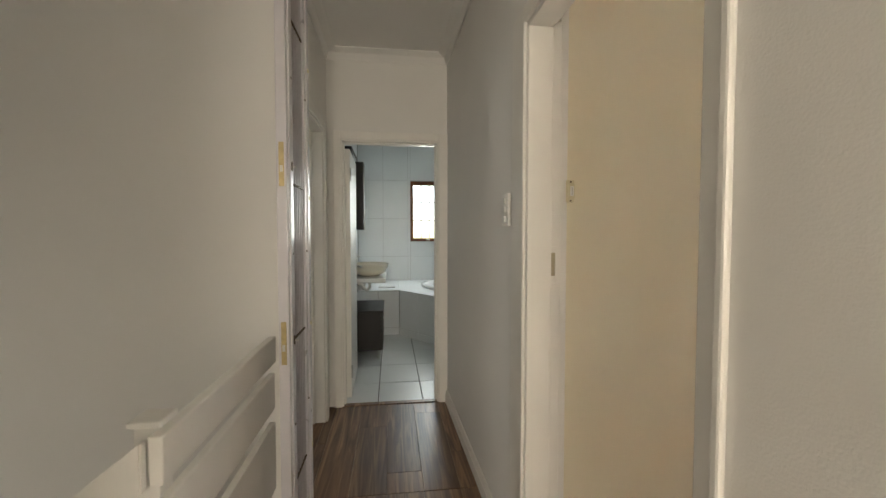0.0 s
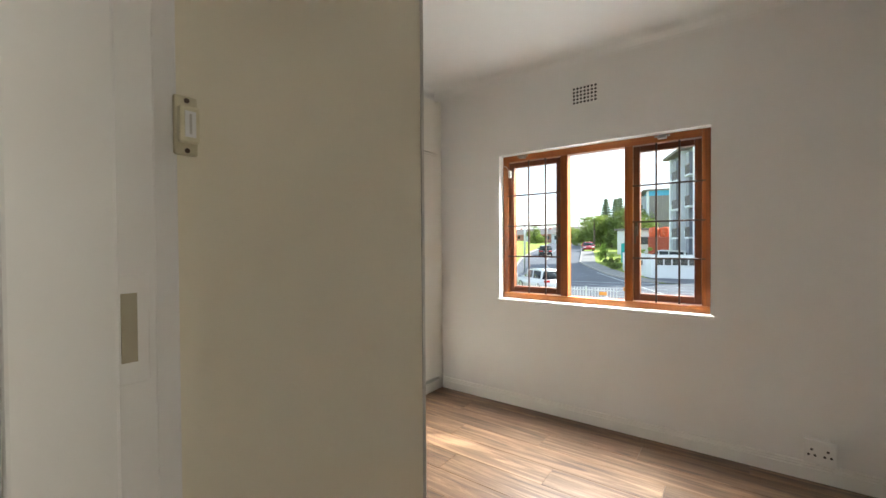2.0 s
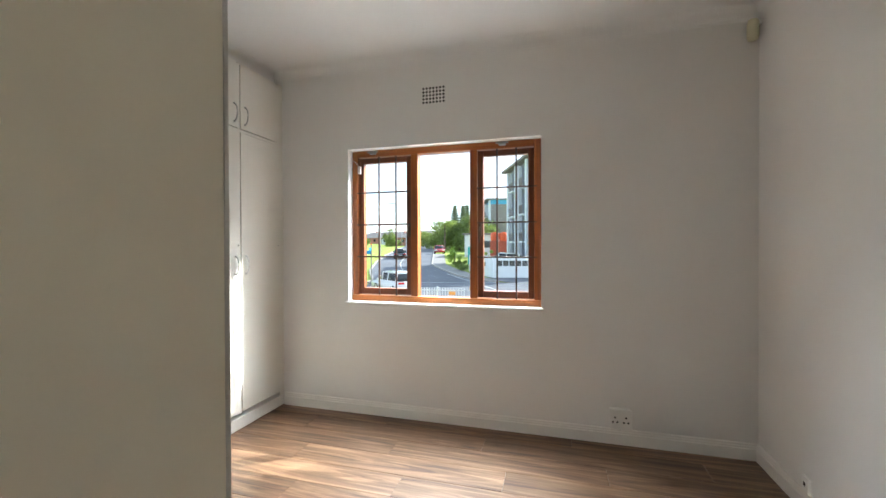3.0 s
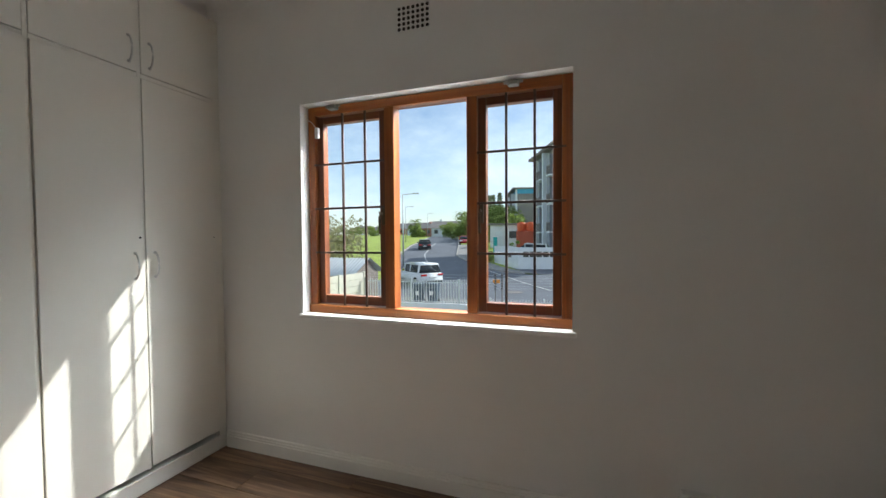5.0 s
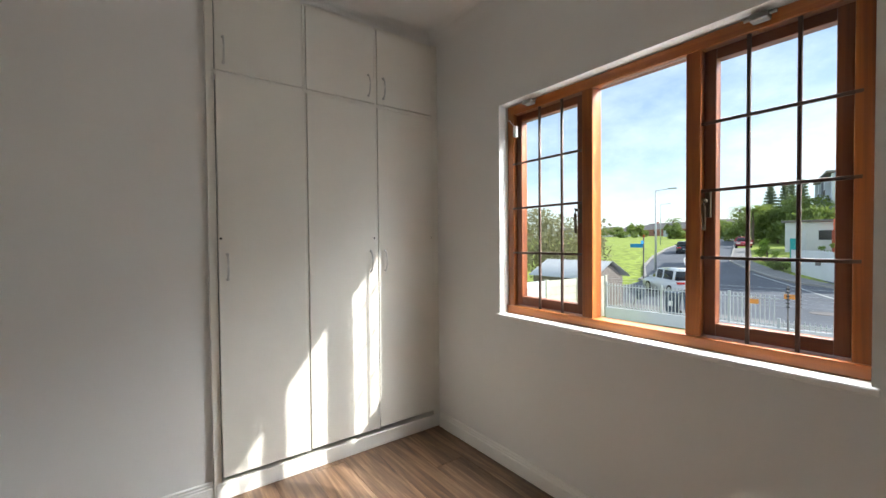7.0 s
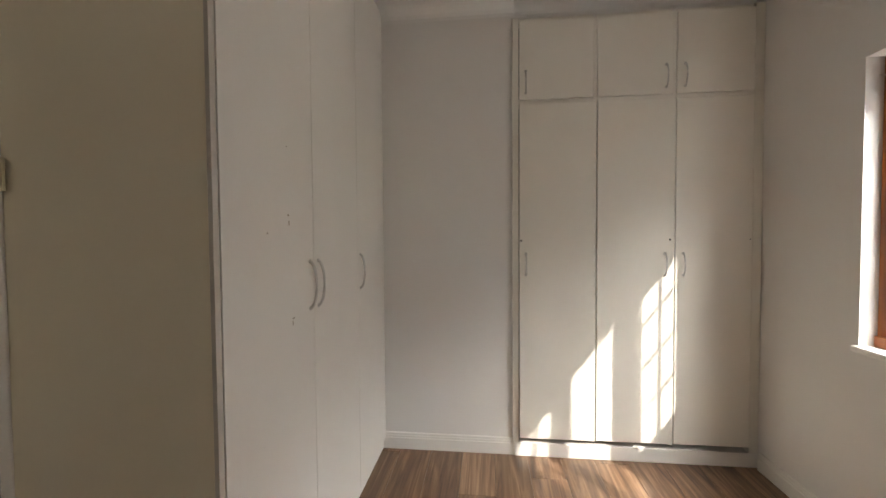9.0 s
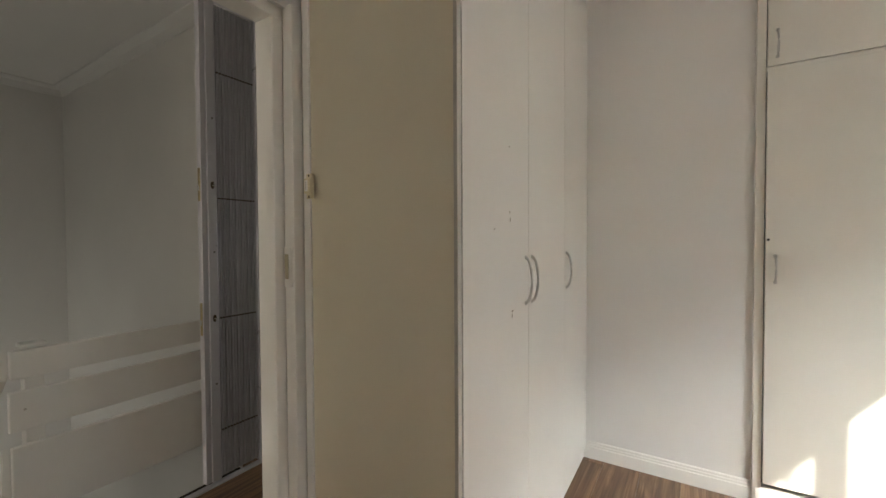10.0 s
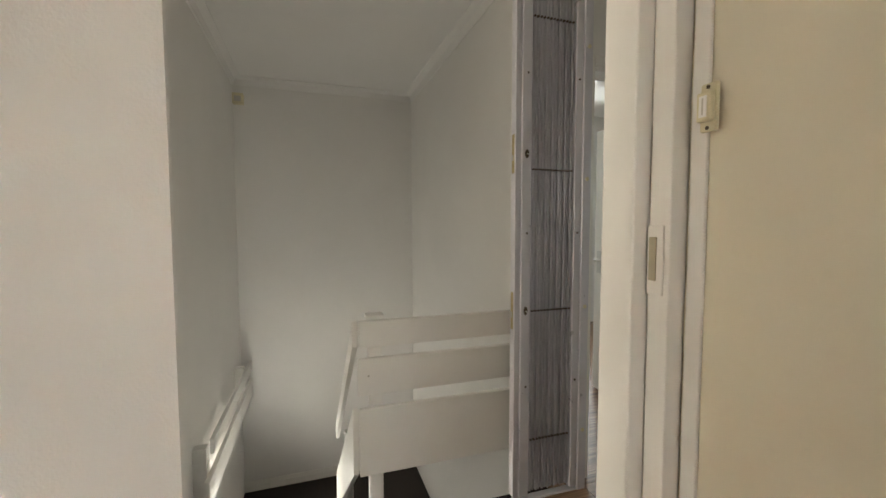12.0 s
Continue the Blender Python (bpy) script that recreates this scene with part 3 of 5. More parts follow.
part("frame_side", B(X0, X1, WY1 - 0.050, WY1 - 0.002, WZ0 + 0.045, WZ1 - 0.002, bev=0.004), M_TEAK_Z, win)
part("frame_head", B(X0 - 0.002, X1, WY0 + 0.050, WY1 - 0.050, WZ1 - 0.052, WZ1 - 0.002, bev=0.004), M_TEAK_Y, win)
part("frame_sill", B(X0 - 0.012, X1, WY0 + 0.002, WY1 - 0.002, WZ0 + 0.002, WZ0 + 0.048, bev=0.004), M_TEAK_Y, win)
MU = ((1.985, 2.038), (2.440, 2.497))
for a, b in MU:
    part("mullion", B(X0 - 0.004, X1, a, b, WZ0 + 0.048, WZ1 - 0.052, bev=0.004), M_TEAK_Z, win)
gz0, gz1 = WZ0 + 0.050, WZ1 - 0.054
g = part("pane", B(X0 + 0.024, X0 + 0.028, MU[0][1], MU[1][0], gz0, gz1), M_GLASS, win)
g.visible_shadow = False
for a, b in ((WY0 + 0.052, MU[0][0] - 0.002), (MU[1][1] + 0.002, WY1 - 0.052)):
    # casements are the frame's timber, with their shade put into a darker colour
    s = part("casement", B(X0 + 0.020, X1 - 0.006, a, a + 0.040, gz0 + 0.004, gz1 - 0.004, bev=0.003), M_BROWN_SHADE_Z, win)
    part("stile", B(X0 + 0.020, X1 - 0.006, b - 0.040, b, gz0 + 0.004, gz1 - 0.004, bev=0.003), M_BROWN_SHADE_Z, s)
    part("bottom_rail", B(X0 + 0.021, X1 - 0.007, a + 0.040, b - 0.040, gz0 + 0.004, gz0 + 0.052, bev=0.003), M_BROWN_SHADE_Y, s)
    part("top_rail", B(X0 + 0.021, X1 - 0.007, a + 0.040, b - 0.040, gz1 - 0.044, gz1 - 0.004, bev=0.003), M_BROWN_SHADE_Y, s)
    g = part("pane", B(X0 + 0.040, X0 + 0.044, a + 0.038, b - 0.038, gz0 + 0.05, gz1 - 0.042), M_GLASS, s)
    g.visible_shadow = False
    bx0 = X0 + 0.006
    for y in ((1.705, 1.841) if a < 2 else (2.622, 2.764)):
        part("bar", B(bx0, bx0 + 0.011, y - 0.006, y + 0.006, gz0 - 0.02, gz1 + 0.012, bev=0.002), M_BAR, win)
    for k in (1, 2, 3):
        z = gz0 + (gz1 - gz0) * (0.045 + 0.93 * k / 4)
        part("bar", B(bx0 - 0.007, bx0 + 0.001, a - 0.022, b + 0.012, z - 0.006, z + 0.006, bev=0.002), M_BAR, win)
# stay handles and catches
for y, s in ((MU[0][0] - 0.020, 1), (MU[1][1] + 0.016, -1)):
    hd = part("window_handle", tube(bmesh.new(), [(X0 - 0.010, y, 1.42), (X0 - 0.030, y, 1.425), (X0 - 0.034, y, 1.40), (X0 - 0.028, y, 1.31)], 0.007), M_BRONZE, win, "dark bronze casement handle", True)
    part("rose", B(X0 + 0.006, X0 + 0.020, y - 0.010, y + 0.010, 1.36, 1.46, bev=0.003), M_BRONZE, hd)
for y in (1.80, 2.80):
    k = part("grille_lock", B(X0 - 0.050, X0 - 0.006, y - 0.026, y + 0.026, WZ1 - 0.038, WZ1 - 0.014, bev=0.006), M_ZINC, win, "small metal locking clasp")
    part("clasp_arm", cyl(bmesh.new(), (X0 - 0.030, y - 0.045, WZ1 - 0.020), (X0 - 0.030, y + 0.045, WZ1 - 0.020), 0.007), M_ZINC, k)
part("alarm_contact", B(X0 - 0.008, X0 + 0.012, WY1 - 0.075, WY1 - 0.052, 1.86, 1.92, bev=0.003), M_PLASTIC, win)
part("alarm_wire", tube(bmesh.new(), [(X0 - 0.004, WY1 - 0.060, 1.92), (X0 - 0.02, WY1 - 0.04, 1.95), (X0 - 0.02, WY1 - 0.012, 1.965), (X0 - 0.005, WY1 - 0.004, 1.975)], 0.0018, 6), M_PLASTIC, win)
part("window_sill", B(WX - 0.018, X0 - 0.012, WY0 - 0.018, WY1 + 0.018, WZ0 - 0.022, WZ0 + 0.003, bev=0.006), M_TRIM, win, "white plastered window sill")

# pierced air vent
v = thing("air_vent", "white plaster air vent with dark discs as its holes", "air vent")
part("plate", B(WX - 0.004, WX + 0.001, 2.205, 2.380, 2.330, 2.455, bev=0.0015), M_WALL, v)
# dark discs on the plate, painting the shade inside the vent's openings
hole_disc = None
for i in range(7):
    for j in range(5):
        y, z = 2.216 + i * 0.0255, 2.3415 + j * 0.0255
        if hole_disc is None:
            hole_disc = part("hole_disc", cyl(bmesh.new(), (WX - 0.0052, 0, 0), (WX - 0.003, 0, 0), 0.0088, n=10), M_DARK, v)
            hole_disc.location = (0, y, z)
        else:
            h2 = hole_disc.copy()
            scene.collection.objects.link(h2)
            h2.location = (0, y, z)

# sockets and sensor
s = thing("double_socket", "white surface-mounted double wall socket", "socket", (WX, 1.04, 0.18))
part("back_box", B(WX - 0.042, WX, 0.975, 1.100, 0.118, 0.238, bev=0.005), M_PLASTIC, s)
part("face_plate", B(WX - 0.050, WX - 0.042, 0.970, 1.105, 0.114, 0.242, bev=0.003), M_PLASTIC, s)
for y0 in (1.005, 1.070):
    part("switch", B(WX - 0.055, WX - 0.050, y0 - 0.010, y0 + 0.010, 0.214, 0.234, bev=0.002), M_PLASTIC, s)
    for dy, dz in ((0, 0.03), (-0.013, 0.0), (0.013, 0.0)):
        part("pin_hole", cyl(bmesh.new(), (WX - 0.0505, y0 + dy, 0.160 + dz), (WX - 0.0495, y0 + dy, 0.160 + dz), 0.0062), M_DARK, s)
part("cable_stub", cyl(bmesh.new(), (WX - 0.02, 1.035, 0.098), (WX - 0.02, 1.035, 0.120), 0.008), M_PLASTIC, s)
for x, z in ((3.62, 0.14), (3.40, 0.14)):
    s = thing("phone_socket", "small white wall socket above the skirting", "socket", (x, 0.28, z))
    part("face_plate", B(x - 0.028, x + 0.028, 0.268, 0.284, z - 0.035, z + 0.035, bev=0.004), M_PLASTIC, s)
    part("port", B(x - 0.008, x + 0.008, 0.283, 0.2855, z - 0.010, z + 0.008), M_DARK, s)
p = thing("motion_sensor", "cream alarm motion sensor high in the corner", "alarm sensor", (4.04, 0.33, 2.52))
part("bracket", B(4.06, 4.105, 0.275, 0.32, 2.58, 2.61, bev=0.003), M_PLASTIC, p)
bm = lathe(bmesh.new(), [(0.0, -0.06), (0.024, -0.058), (0.030, -0.04), (0.030, 0.04), (0.024, 0.058), (0.0, 0.06)], 16, (4.055, 0.325, 2.545), 1.0, 1.0)
part("body", bm, M_IVORY, p, "", True)
# alarm contact on the cream panel, with its wire duct
a = thing("alarm_contact", "ivory plastic alarm contact on the cream panel", "alarm contact", (1.375, 2.04, 1.49))
part("base", B(1.372, 1.402, 2.031, 2.0405, 1.447, 1.530, bev=0.003), M_IVORY, a)
part("cover", B(1.374, 1.400, 2.019, 2.031, 1.463, 1.513, bev=0.003), M_IVORY, a)
part("label_plate", B(1.380, 1.394, 2.0178, 2.0189, 1.470, 1.506), M_PLASTIC, a, "small white label")
part("label_writing", B(1.3855, 1.3885, 2.0172, 2.0177, 1.474, 1.502), M_EDGE, a)
for z in (1.453, 1.523):
    part("screw", cyl(bmesh.new(), (1.387, 2.0305, z), (1.387, 2.0295, z), 0.0035), M_BRONZE, a)
# switch plate in the corridor
s = thing("light_switch", "tall white light switch with three rockers", "light switch", (1.19, 2.2, 1.43))
part("plate", B(1.184, 1.199, 2.150, 2.240, 1.362, 1.492, bev=0.003), M_PLASTIC, s)
for z in (1.39, 1.427, 1.464):
    part("rocker", B(1.176, 1.184, 2.178, 2.206, z - 0.012, z + 0.012, bev=0.003), M_PLASTIC, s)

# ---- landing and stairs ----
st = thing("staircase", "stairs with dark treads going down to a half landing", "stairs")
N, RISE, GO = 8, 0.175, 0.205
for i in range(N - 1):
    x1 = 0.28 - i * GO
    part("step", B(x1 - GO - 0.02, x1, 0.70, 1.56, -RISE * (i + 1) - 0.16, -RISE * (i + 1), bev=0.006), M_STEP, st, "dark carpeted step")
part("half_landing", B(-2.42, 0.28 - (N - 1) * GO, 0.70, 2.45, -1.62, -1.40), M_STEP, st, "dark half landing")
for i in range(6):
    x0 = -1.155 + i * 0.235
    part("step", B(x0, x0 + 0.255, 1.60, 2.45, -1.40 - 0.175 * (i + 1) - 0.16, -1.40 - 0.175 * (i + 1), bev=0.006), M_STEP, st, "dark carpeted step")
part("landing_nosing", B(0.262, 0.31, 0.70, 2.45, -0.05, 0.006, bev=0.004), M_STEP, st, "dark nosing along the landing edge")
part("landing_face", B(0.265, 0.278, 0.70, 2.45, -0.35, -0.05), M_STEP, st)
# sloping skirtings
bm = bmesh.new()
for (xa, za), (xb, zb), y0, y1 in (((-1.155, -1.40), (0.26, -2.45), 2.432, 2.449),):
    vs = [bm.verts.new((x, y, z)) for y in (y0, y1) for x, z in ((xa, za), (xb, zb), (xb, zb + 0.14), (xa, za + 0.14))]
    bmesh.ops.convex_hull(bm, input=vs)
part("string_board", bm, M_TRIM, st, "white sloping skirting")
bm = bmesh.new()
vs = [bm.verts.new((x, y, z)) for y in (0.701, 0.718) for x, z in ((0.28, -0.05), (0.28, 0.12), (-1.2, -1.18), (-1.2, -1.40))]
bmesh.ops.convex_hull(bm, input=vs)
part("string_board", bm, M_TRIM, st, "white sloping skirting")

r = thing("stair_balustrade", "white-painted timber balustrade with broad boards", "balustrade", (0.2, 1.62, 0))
RX = 0.205
part("post", B(RX - 0.075, RX - 0.020, 1.605, 1.665, -0.30, 0.880, bev=0.004), M_TRIM, r)
part("post_cap", B(RX - 0.085, RX - 0.010, 1.595, 1.675, 0.880, 0.897, bev=0.004), M_TRIM, r)
part("handrail", B(RX - 0.020, RX + 0.012, 1.560, 2.448, 0.765, 0.878, bev=0.004), M_TRIM, r)
part("board", B(RX - 0.020, RX + 0.006, 1.555, 2.448, 0.555, 0.715, bev=0.004), M_TRIM, r)
part("apron_board", B(RX - 0.020, RX + 0.006, 1.560, 2.448, 0.195, 0.495, bev=0.004), M_TRIM, r)


def slope_board(name, parent, y0, y1, xa, xb, z, h, fall):
    bm = bmesh.new()
    vs = [bm.verts.new((x, y, zz)) for y in (y0, y1) for x, zz in ((xa, z), (xa, z + h), (xb, z + h - fall * (xa - xb)), (xb, z - fall * (xa - xb)))]
    bmesh.ops.convex_hull(bm, input=vs)
    bmesh.ops.bevel(bm, geom=list(bm.edges), offset=0.004, segments=2, affect="EDGES")
    return part(name, bm, M_TRIM, parent)


FALL = 0.80
slope_board("sloping_handrail", r, 1.535, 1.560, RX - 0.02, -1.25, 0.765, 0.113, FALL)
slope_board("sloping_apron", r, 1.535, 1.560, RX - 0.02, -1.25, 0.195, 0.30, FALL)
for x in (-1.18,):
    part("lower_post", B(x - 0.03, x + 0.025, 1.600, 1.655, -1.40, -0.30, bev=0.004), M_TRIM, r)
for n_, z in enumerate((0.335,)):
    part("screw_hole", cyl(bmesh.new(), (RX + 0.0055, 1.60, 0.64), (RX + 0.0068, 1.60, 0.64), 0.005), M_EDGE, r)
# wall-side rail
h = thing("wall_handrail", "white timber handrail boards on the stair wall", "handrail", (-1.0, 0.76, 0))
slope_board("rail_board", h, 0.775, 0.800, -0.60, -2.40, -0.34, 0.16, 0.03)
slope_board("rail_board", h, 0.775, 0.800, -0.75, -2.40, -0.09, 0.09, 0.03)
for x in (-0.70, -2.1):
    part("bracket", B(x - 0.03, x + 0.03, 0.700, 0.775, -0.34, -0.01, bev=0.003), M_TRIM, h)

# folded security gate
gt = thing("security_gate", "grey folding security gate, pushed open against the wall", "security gate", (0.33, 2.4, 0))
GX, GT = 0.315, 2.57
part("lock_stile", B(GX - 0.028, GX + 0.012, 2.235, 2.262, 0.03, GT, bev=0.003), M_ALU, gt)
lk = part("stile_cover", B(GX - 0.020, GX + 0.018, 2.264, 2.312, 0.03, GT, bev=0.003), M_ALU, gt)
for z in (1.60, 0.90):
    e = part("lock_plate", B(GX - 0.018, GX + 0.002, 2.2325, 2.2355, z - 0.085, z + 0.085, bev=0.001), M_BRASS, gt, "brass lock face plate")
    part("bolt", B(GX - 0.013, GX - 0.003, 2.228, 2.233, z - 0.03, z - 0.005), M_NICKEL, e)
    e = part("keyhole_plate", lathe(bmesh.new(), [(0.0, -0.001), (0.012, 0.0), (0.012, 0.003), (0.0, 0.004)], 16, (0, 0, 0), 0.8, 1.6), M_BRONZE, gt, "oval keyhole plate")
    e.matrix_world = pose(GX + 0.018, 2.288, z, 0, 90, 0) @ pose(0, 0, 0, 0, 0, 90)
    part("key", cyl(bmesh.new(), (GX + 0.02, 2.288, z), (GX + 0.036, 2.290, z - 0.004), 0.003), M_NICKEL, gt)
for i in range(13):
    y = 2.322 + i * 0.0165
    part("bar", B(GX - 0.012 - 0.004 * (i % 2), GX + 0.008 - 0.004 * (i % 2), y, y + 0.0095, 0.04, GT - 0.015, bev=0.0015), M_ALU_D, gt)
for z in (0.29, 0.895, 1.535, 2.20):
    for i in range(13):
        y = 2.3265 + i * 0.0165
        part("rivet", cyl(bmesh.new(), (GX + 0.003, y, z), (GX + 0.013, y, z), 0.005, n=8), M_BRONZE, gt)
part("hinge_stile", B(GX - 0.02, GX + 0.016, 2.540, 2.578, 0.02, GT, bev=0.003), M_ALU, gt)
part("wall_channel", B(GX - 0.045, GX + 0.022, 2.580, 2.625, 0.0, GT + 0.03, bev=0.003), M_ALU, gt)
for z in (0.3, 0.9, 1.5, 2.1):
    part("fixing_cap", cyl(bmesh.new(), (GX + 0.021, 2.603, z), (GX + 0.026, 2.603, z), 0.009), M_IVORY, gt)
for z in (0.55, 1.25, 1.95):
    for y in (2.292, 2.558):
        part("rivet", cyl(bmesh.new(), (GX + 0.016, y, z), (GX + 0.020, y, z), 0.005, n=8), M_BRONZE, gt)
part("floor_track", B(GX - 0.018, GX + 0.018, 0.72, 2.578, 0.001, 0.012, bev=0.002), M_ALU, gt, "grey metal floor track")
part("top_track", B(GX - 0.025, GX + 0.025, 0.71, 2.625, GT + 0.005, GT + 0.055, bev=0.003), M_ALU, gt, "grey metal top track")
structure("trim_track_batten", B(GX - 0.03, GX + 0.03, 0.70, 2.64, GT + 0.055, H), M_TRIM, "white batten above the gate track", "trim")

l_ = thing("ceiling_light", "round frosted ceiling light with metal rim", "ceiling light", (-0.25, 1.64, H))
part("base", lathe(bmesh.new(), [(0, 0), (0.165, 0), (0.165, -0.02), (0.15, -0.025)], 32, (-0.25, 1.64, H - 0.001)), M_NICKEL, l_, "", True)
part("bowl", lathe(bmesh.new(), [(0.150, -0.022), (0.150, -0.06), (0.125, -0.10), (0.075, -0.128), (0.0, -0.138)], 32, (-0.25, 1.64, H)), mat("opal_glass", (0.72, 0.70, 0.64), 0.25), l_, "opal glass bowl", True)
b = thing("stair_sensor", "small cream alarm siren in the stairwell corner", "alarm sensor", (-2.37, 0.75, 2.5))
part("body", B(-2.419, -2.36, 0.703, 0.80, 2.44, 2.54, bev=0.006), M_IVORY, b)
part("lens", B(-2.36, -2.352, 0.72, 0.78, 2.46, 2.51, bev=0.003), M_EDGE, b)

# window of the second bedroom
w3 = thing("window_3", "brown timber window with bars in the second bedroom", "window", kind="structure")
for x0, x1, z0, z1 in ((-1.448, -1.40, 0.902, 2.048), (-0.67, -0.622, 0.902, 2.048), (-1.40, -0.67, 0.902, 0.95), (-1.40, -0.67, 2.0, 2.048), (-1.06, -1.01, 0.95, 2.0)):
    part("window_frame", B(x0, x1, 6.03, 6.09, z0, z1, bev=0.003), M_BROWN_SHADE_Z, w3)
g = part("pane", B(-1.40, -0.67, 6.07, 6.074, 0.95, 2.0), M_GLASS, w3)
g.visible_shadow = False
for z in (1.2, 1.46, 1.72):
    part("bar", B(-1.41, -0.66, 6.015, 6.025, z - 0.005, z + 0.005), M_BAR, w3)

# ---- bathroom ----
bw = thing("window_2", "small dark brown timber bathroom window with bars", "window", kind="structure")
for n_, a in (("window_frame", (1.032, 1.075, 1.212, 2.158)), ("window_frame", (1.575, 1.618, 1.212, 2.158))):
    part(n_, B(a[0], a[1], 7.00, 7.07, a[2], a[3], bev=0.003), M_BROWN_SHADE_Z, bw)
for z0, z1 in ((1.212, 1.262), (2.10, 2.158)):
    part("window_frame", B(1.075, 1.575, 7.00, 7.07, z0, z1, bev=0.003), M_BROWN_SHADE_Z, bw)
part("pane", B(1.075, 1.575, 7.045, 7.05, 1.262, 2.10), M_FROST, bw, "obscured glass")
for x in (1.20, 1.33, 1.46):
    part("bar", B(x - 0.007, x + 0.007, 7.02, 7.03, 1.25, 2.11), M_BAR, bw)
for z in (1.54, 1.83):
    part("bar", B(1.07, 1.58, 7.013, 7.021, z - 0.007, z + 0.007), M_BAR, bw)
part("catch", B(1.28, 1.34, 6.985, 7.0, 1.225, 1.25, bev=0.003), M_NICKEL, bw)

o = thing("wash_basin", "cream oval vessel basin on a white shelf", "basin", (0.47, 5.4, 0.86))
prof = [(0.0, 0.0), (0.12, 0.0), (0.18, 0.03), (0.215, 0.09), (0.225, 0.135), (0.215, 0.138), (0.20, 0.10), (0.15, 0.04), (0.0, 0.03)]
part("bowl", lathe(bmesh.new(), prof, 32, (0.47, 5.4, 0.845), 1.0, 1.25), M_CERAM, o, "", True)
tp = thing("basin_tap", "chrome mixer tap behind the basin", "tap", (0.25, 5.4, 0.85))
part("body", cyl(bmesh.new(), (0.24, 5.36, 0.845), (0.24, 5.36, 1.09), 0.018), M_NICKEL, tp)
part("spout", tube(bmesh.new(), [(0.24, 5.36, 1.06), (0.30, 5.36, 1.085), (0.36, 5.36, 1.06)], 0.011), M_NICKEL, tp, "", True)
part("lever", tube(bmesh.new(), [(0.24, 5.36, 1.09), (0.25, 5.36, 1.14), (0.29, 5.36, 1.16)], 0.007), M_NICKEL, tp, "", True)
sh = thing("basin_shelf", "white shelf carrying the basin", "shelf", (0.42, 5.4, 0.8))
part("top", B(0.201, 0.665, 5.02, 5.78, 0.795, 0.843, bev=0.006), M_WHITEC, sh)
part("bracket", B(0.201, 0.40, 5.70, 5.73, 0.62, 0.795, bev=0.004), M_WHITEC, sh)
tr = thing("waste_trap", "white plastic bottle trap under the basin", "waste pipe", (0.45, 5.4, 0.7))
part("trap", tube(bmesh.new(), [(0.47, 5.4, 0.795), (0.47, 5.4, 0.70), (0.44, 5.4, 0.665), (0.40, 5.4, 0.69), (0.38, 5.4, 0.73), (0.30, 5.4, 0.74), (0.203, 5.4, 0.74)], 0.02), M_PLASTIC, tr, "", True)
part("hose", tube(bmesh.new(), [(0.21, 5.34, 0.70), (0.26, 5.34, 0.64), (0.33, 5.34, 0.66), (0.33, 5.34, 0.74), (0.28, 5.34, 0.795)], 0.007), M_BLACK, tr, "", True)
cb = thing("vanity_cabinet", "low black cabinet on short metal feet", "cabinet", (0.42, 5.2, 0))
part("body", B(0.215, 0.615, 4.85, 5.50, 0.10, 0.50, bev=0.003), M_BLACK, cb)
part("top", B(0.205, 0.64, 4.83, 5.52, 0.50, 0.525, bev=0.003), M_BLACK, cb)
for y0, y1 in ((4.855, 5.172), (5.178, 5.495)):
    d = part("door", B(0.616, 0.634, y0, y1, 0.105, 0.495, bev=0.002), M_BLACK, cb)
    part("handle", cyl(bmesh.new(), (0.642, (y0 + y1) / 2 - 0.05, 0.42), (0.642, (y0 + y1) / 2 + 0.05, 0.42), 0.006), M_NICKEL, d)
for x in (0.25, 0.59):
    for y in (4.89, 5.46):
        part("foot", cyl(bmesh.new(), (x, y, 0.0), (x, y, 0.10), 0.016, 0.02), M_NICKEL, cb)
mc = thing("mirror_cabinet", "tall black wall cabinet with mirrored door", "wall cabinet", (0.28, 5.3, 1.9))
part("body", B(0.202, 0.315, 4.98, 5.70, 1.38, 2.26, bev=0.003), M_BLACK, mc)
part("mirror", B(0.3155, 0.322, 5.10, 5.50, 1.40, 2.20), M_MIRROR, mc, "mirror glass")
part("side_box", B(0.316, 0.40, 5.52, 5.74, 1.38, 2.19, bev=0.003), M_BLACK, mc)

# corner bath with tiled surround
bt = thing("corner_bath", "white corner bath behind a white tiled surround", "bath", (1.4, 6.2, 0))
outline = [(0.84, 5.88), (1.50, 4.98), (2.395, 4.90), (2.395, 7.01), (0.84, 7.01)]
part("surround", prism(bmesh.new(), outline, 0.0, 0.575), M_GROUT, bt, "tiled bath surround")
part("ledge", prism(bmesh.new(), [(0.828, 5.874), (1.49, 4.968), (2.395, 4.888), (2.395, 7.01), (0.828, 7.01)], 0.576, 0.592), M_TILE, bt)
part("tub", lathe(bmesh.new(), [(0.56, 0.0), (0.58, 0.03), (0.52, 0.035), (0.46, 0.0), (0.40, -0.0), (0.0, 0.0)], 36, (1.72, 6.20, 0.593), 1.0, 1.2), M_WHITEC, bt, "white acrylic tub rim", True)
p0, p1 = Vector((0.84, 5.88, 0)), Vector((1.50, 4.98, 0))
dv = (p1 - p0).normalized()
nv = Vector((dv.y, -dv.x, 0))
if nv.y > 0:
    nv = -nv
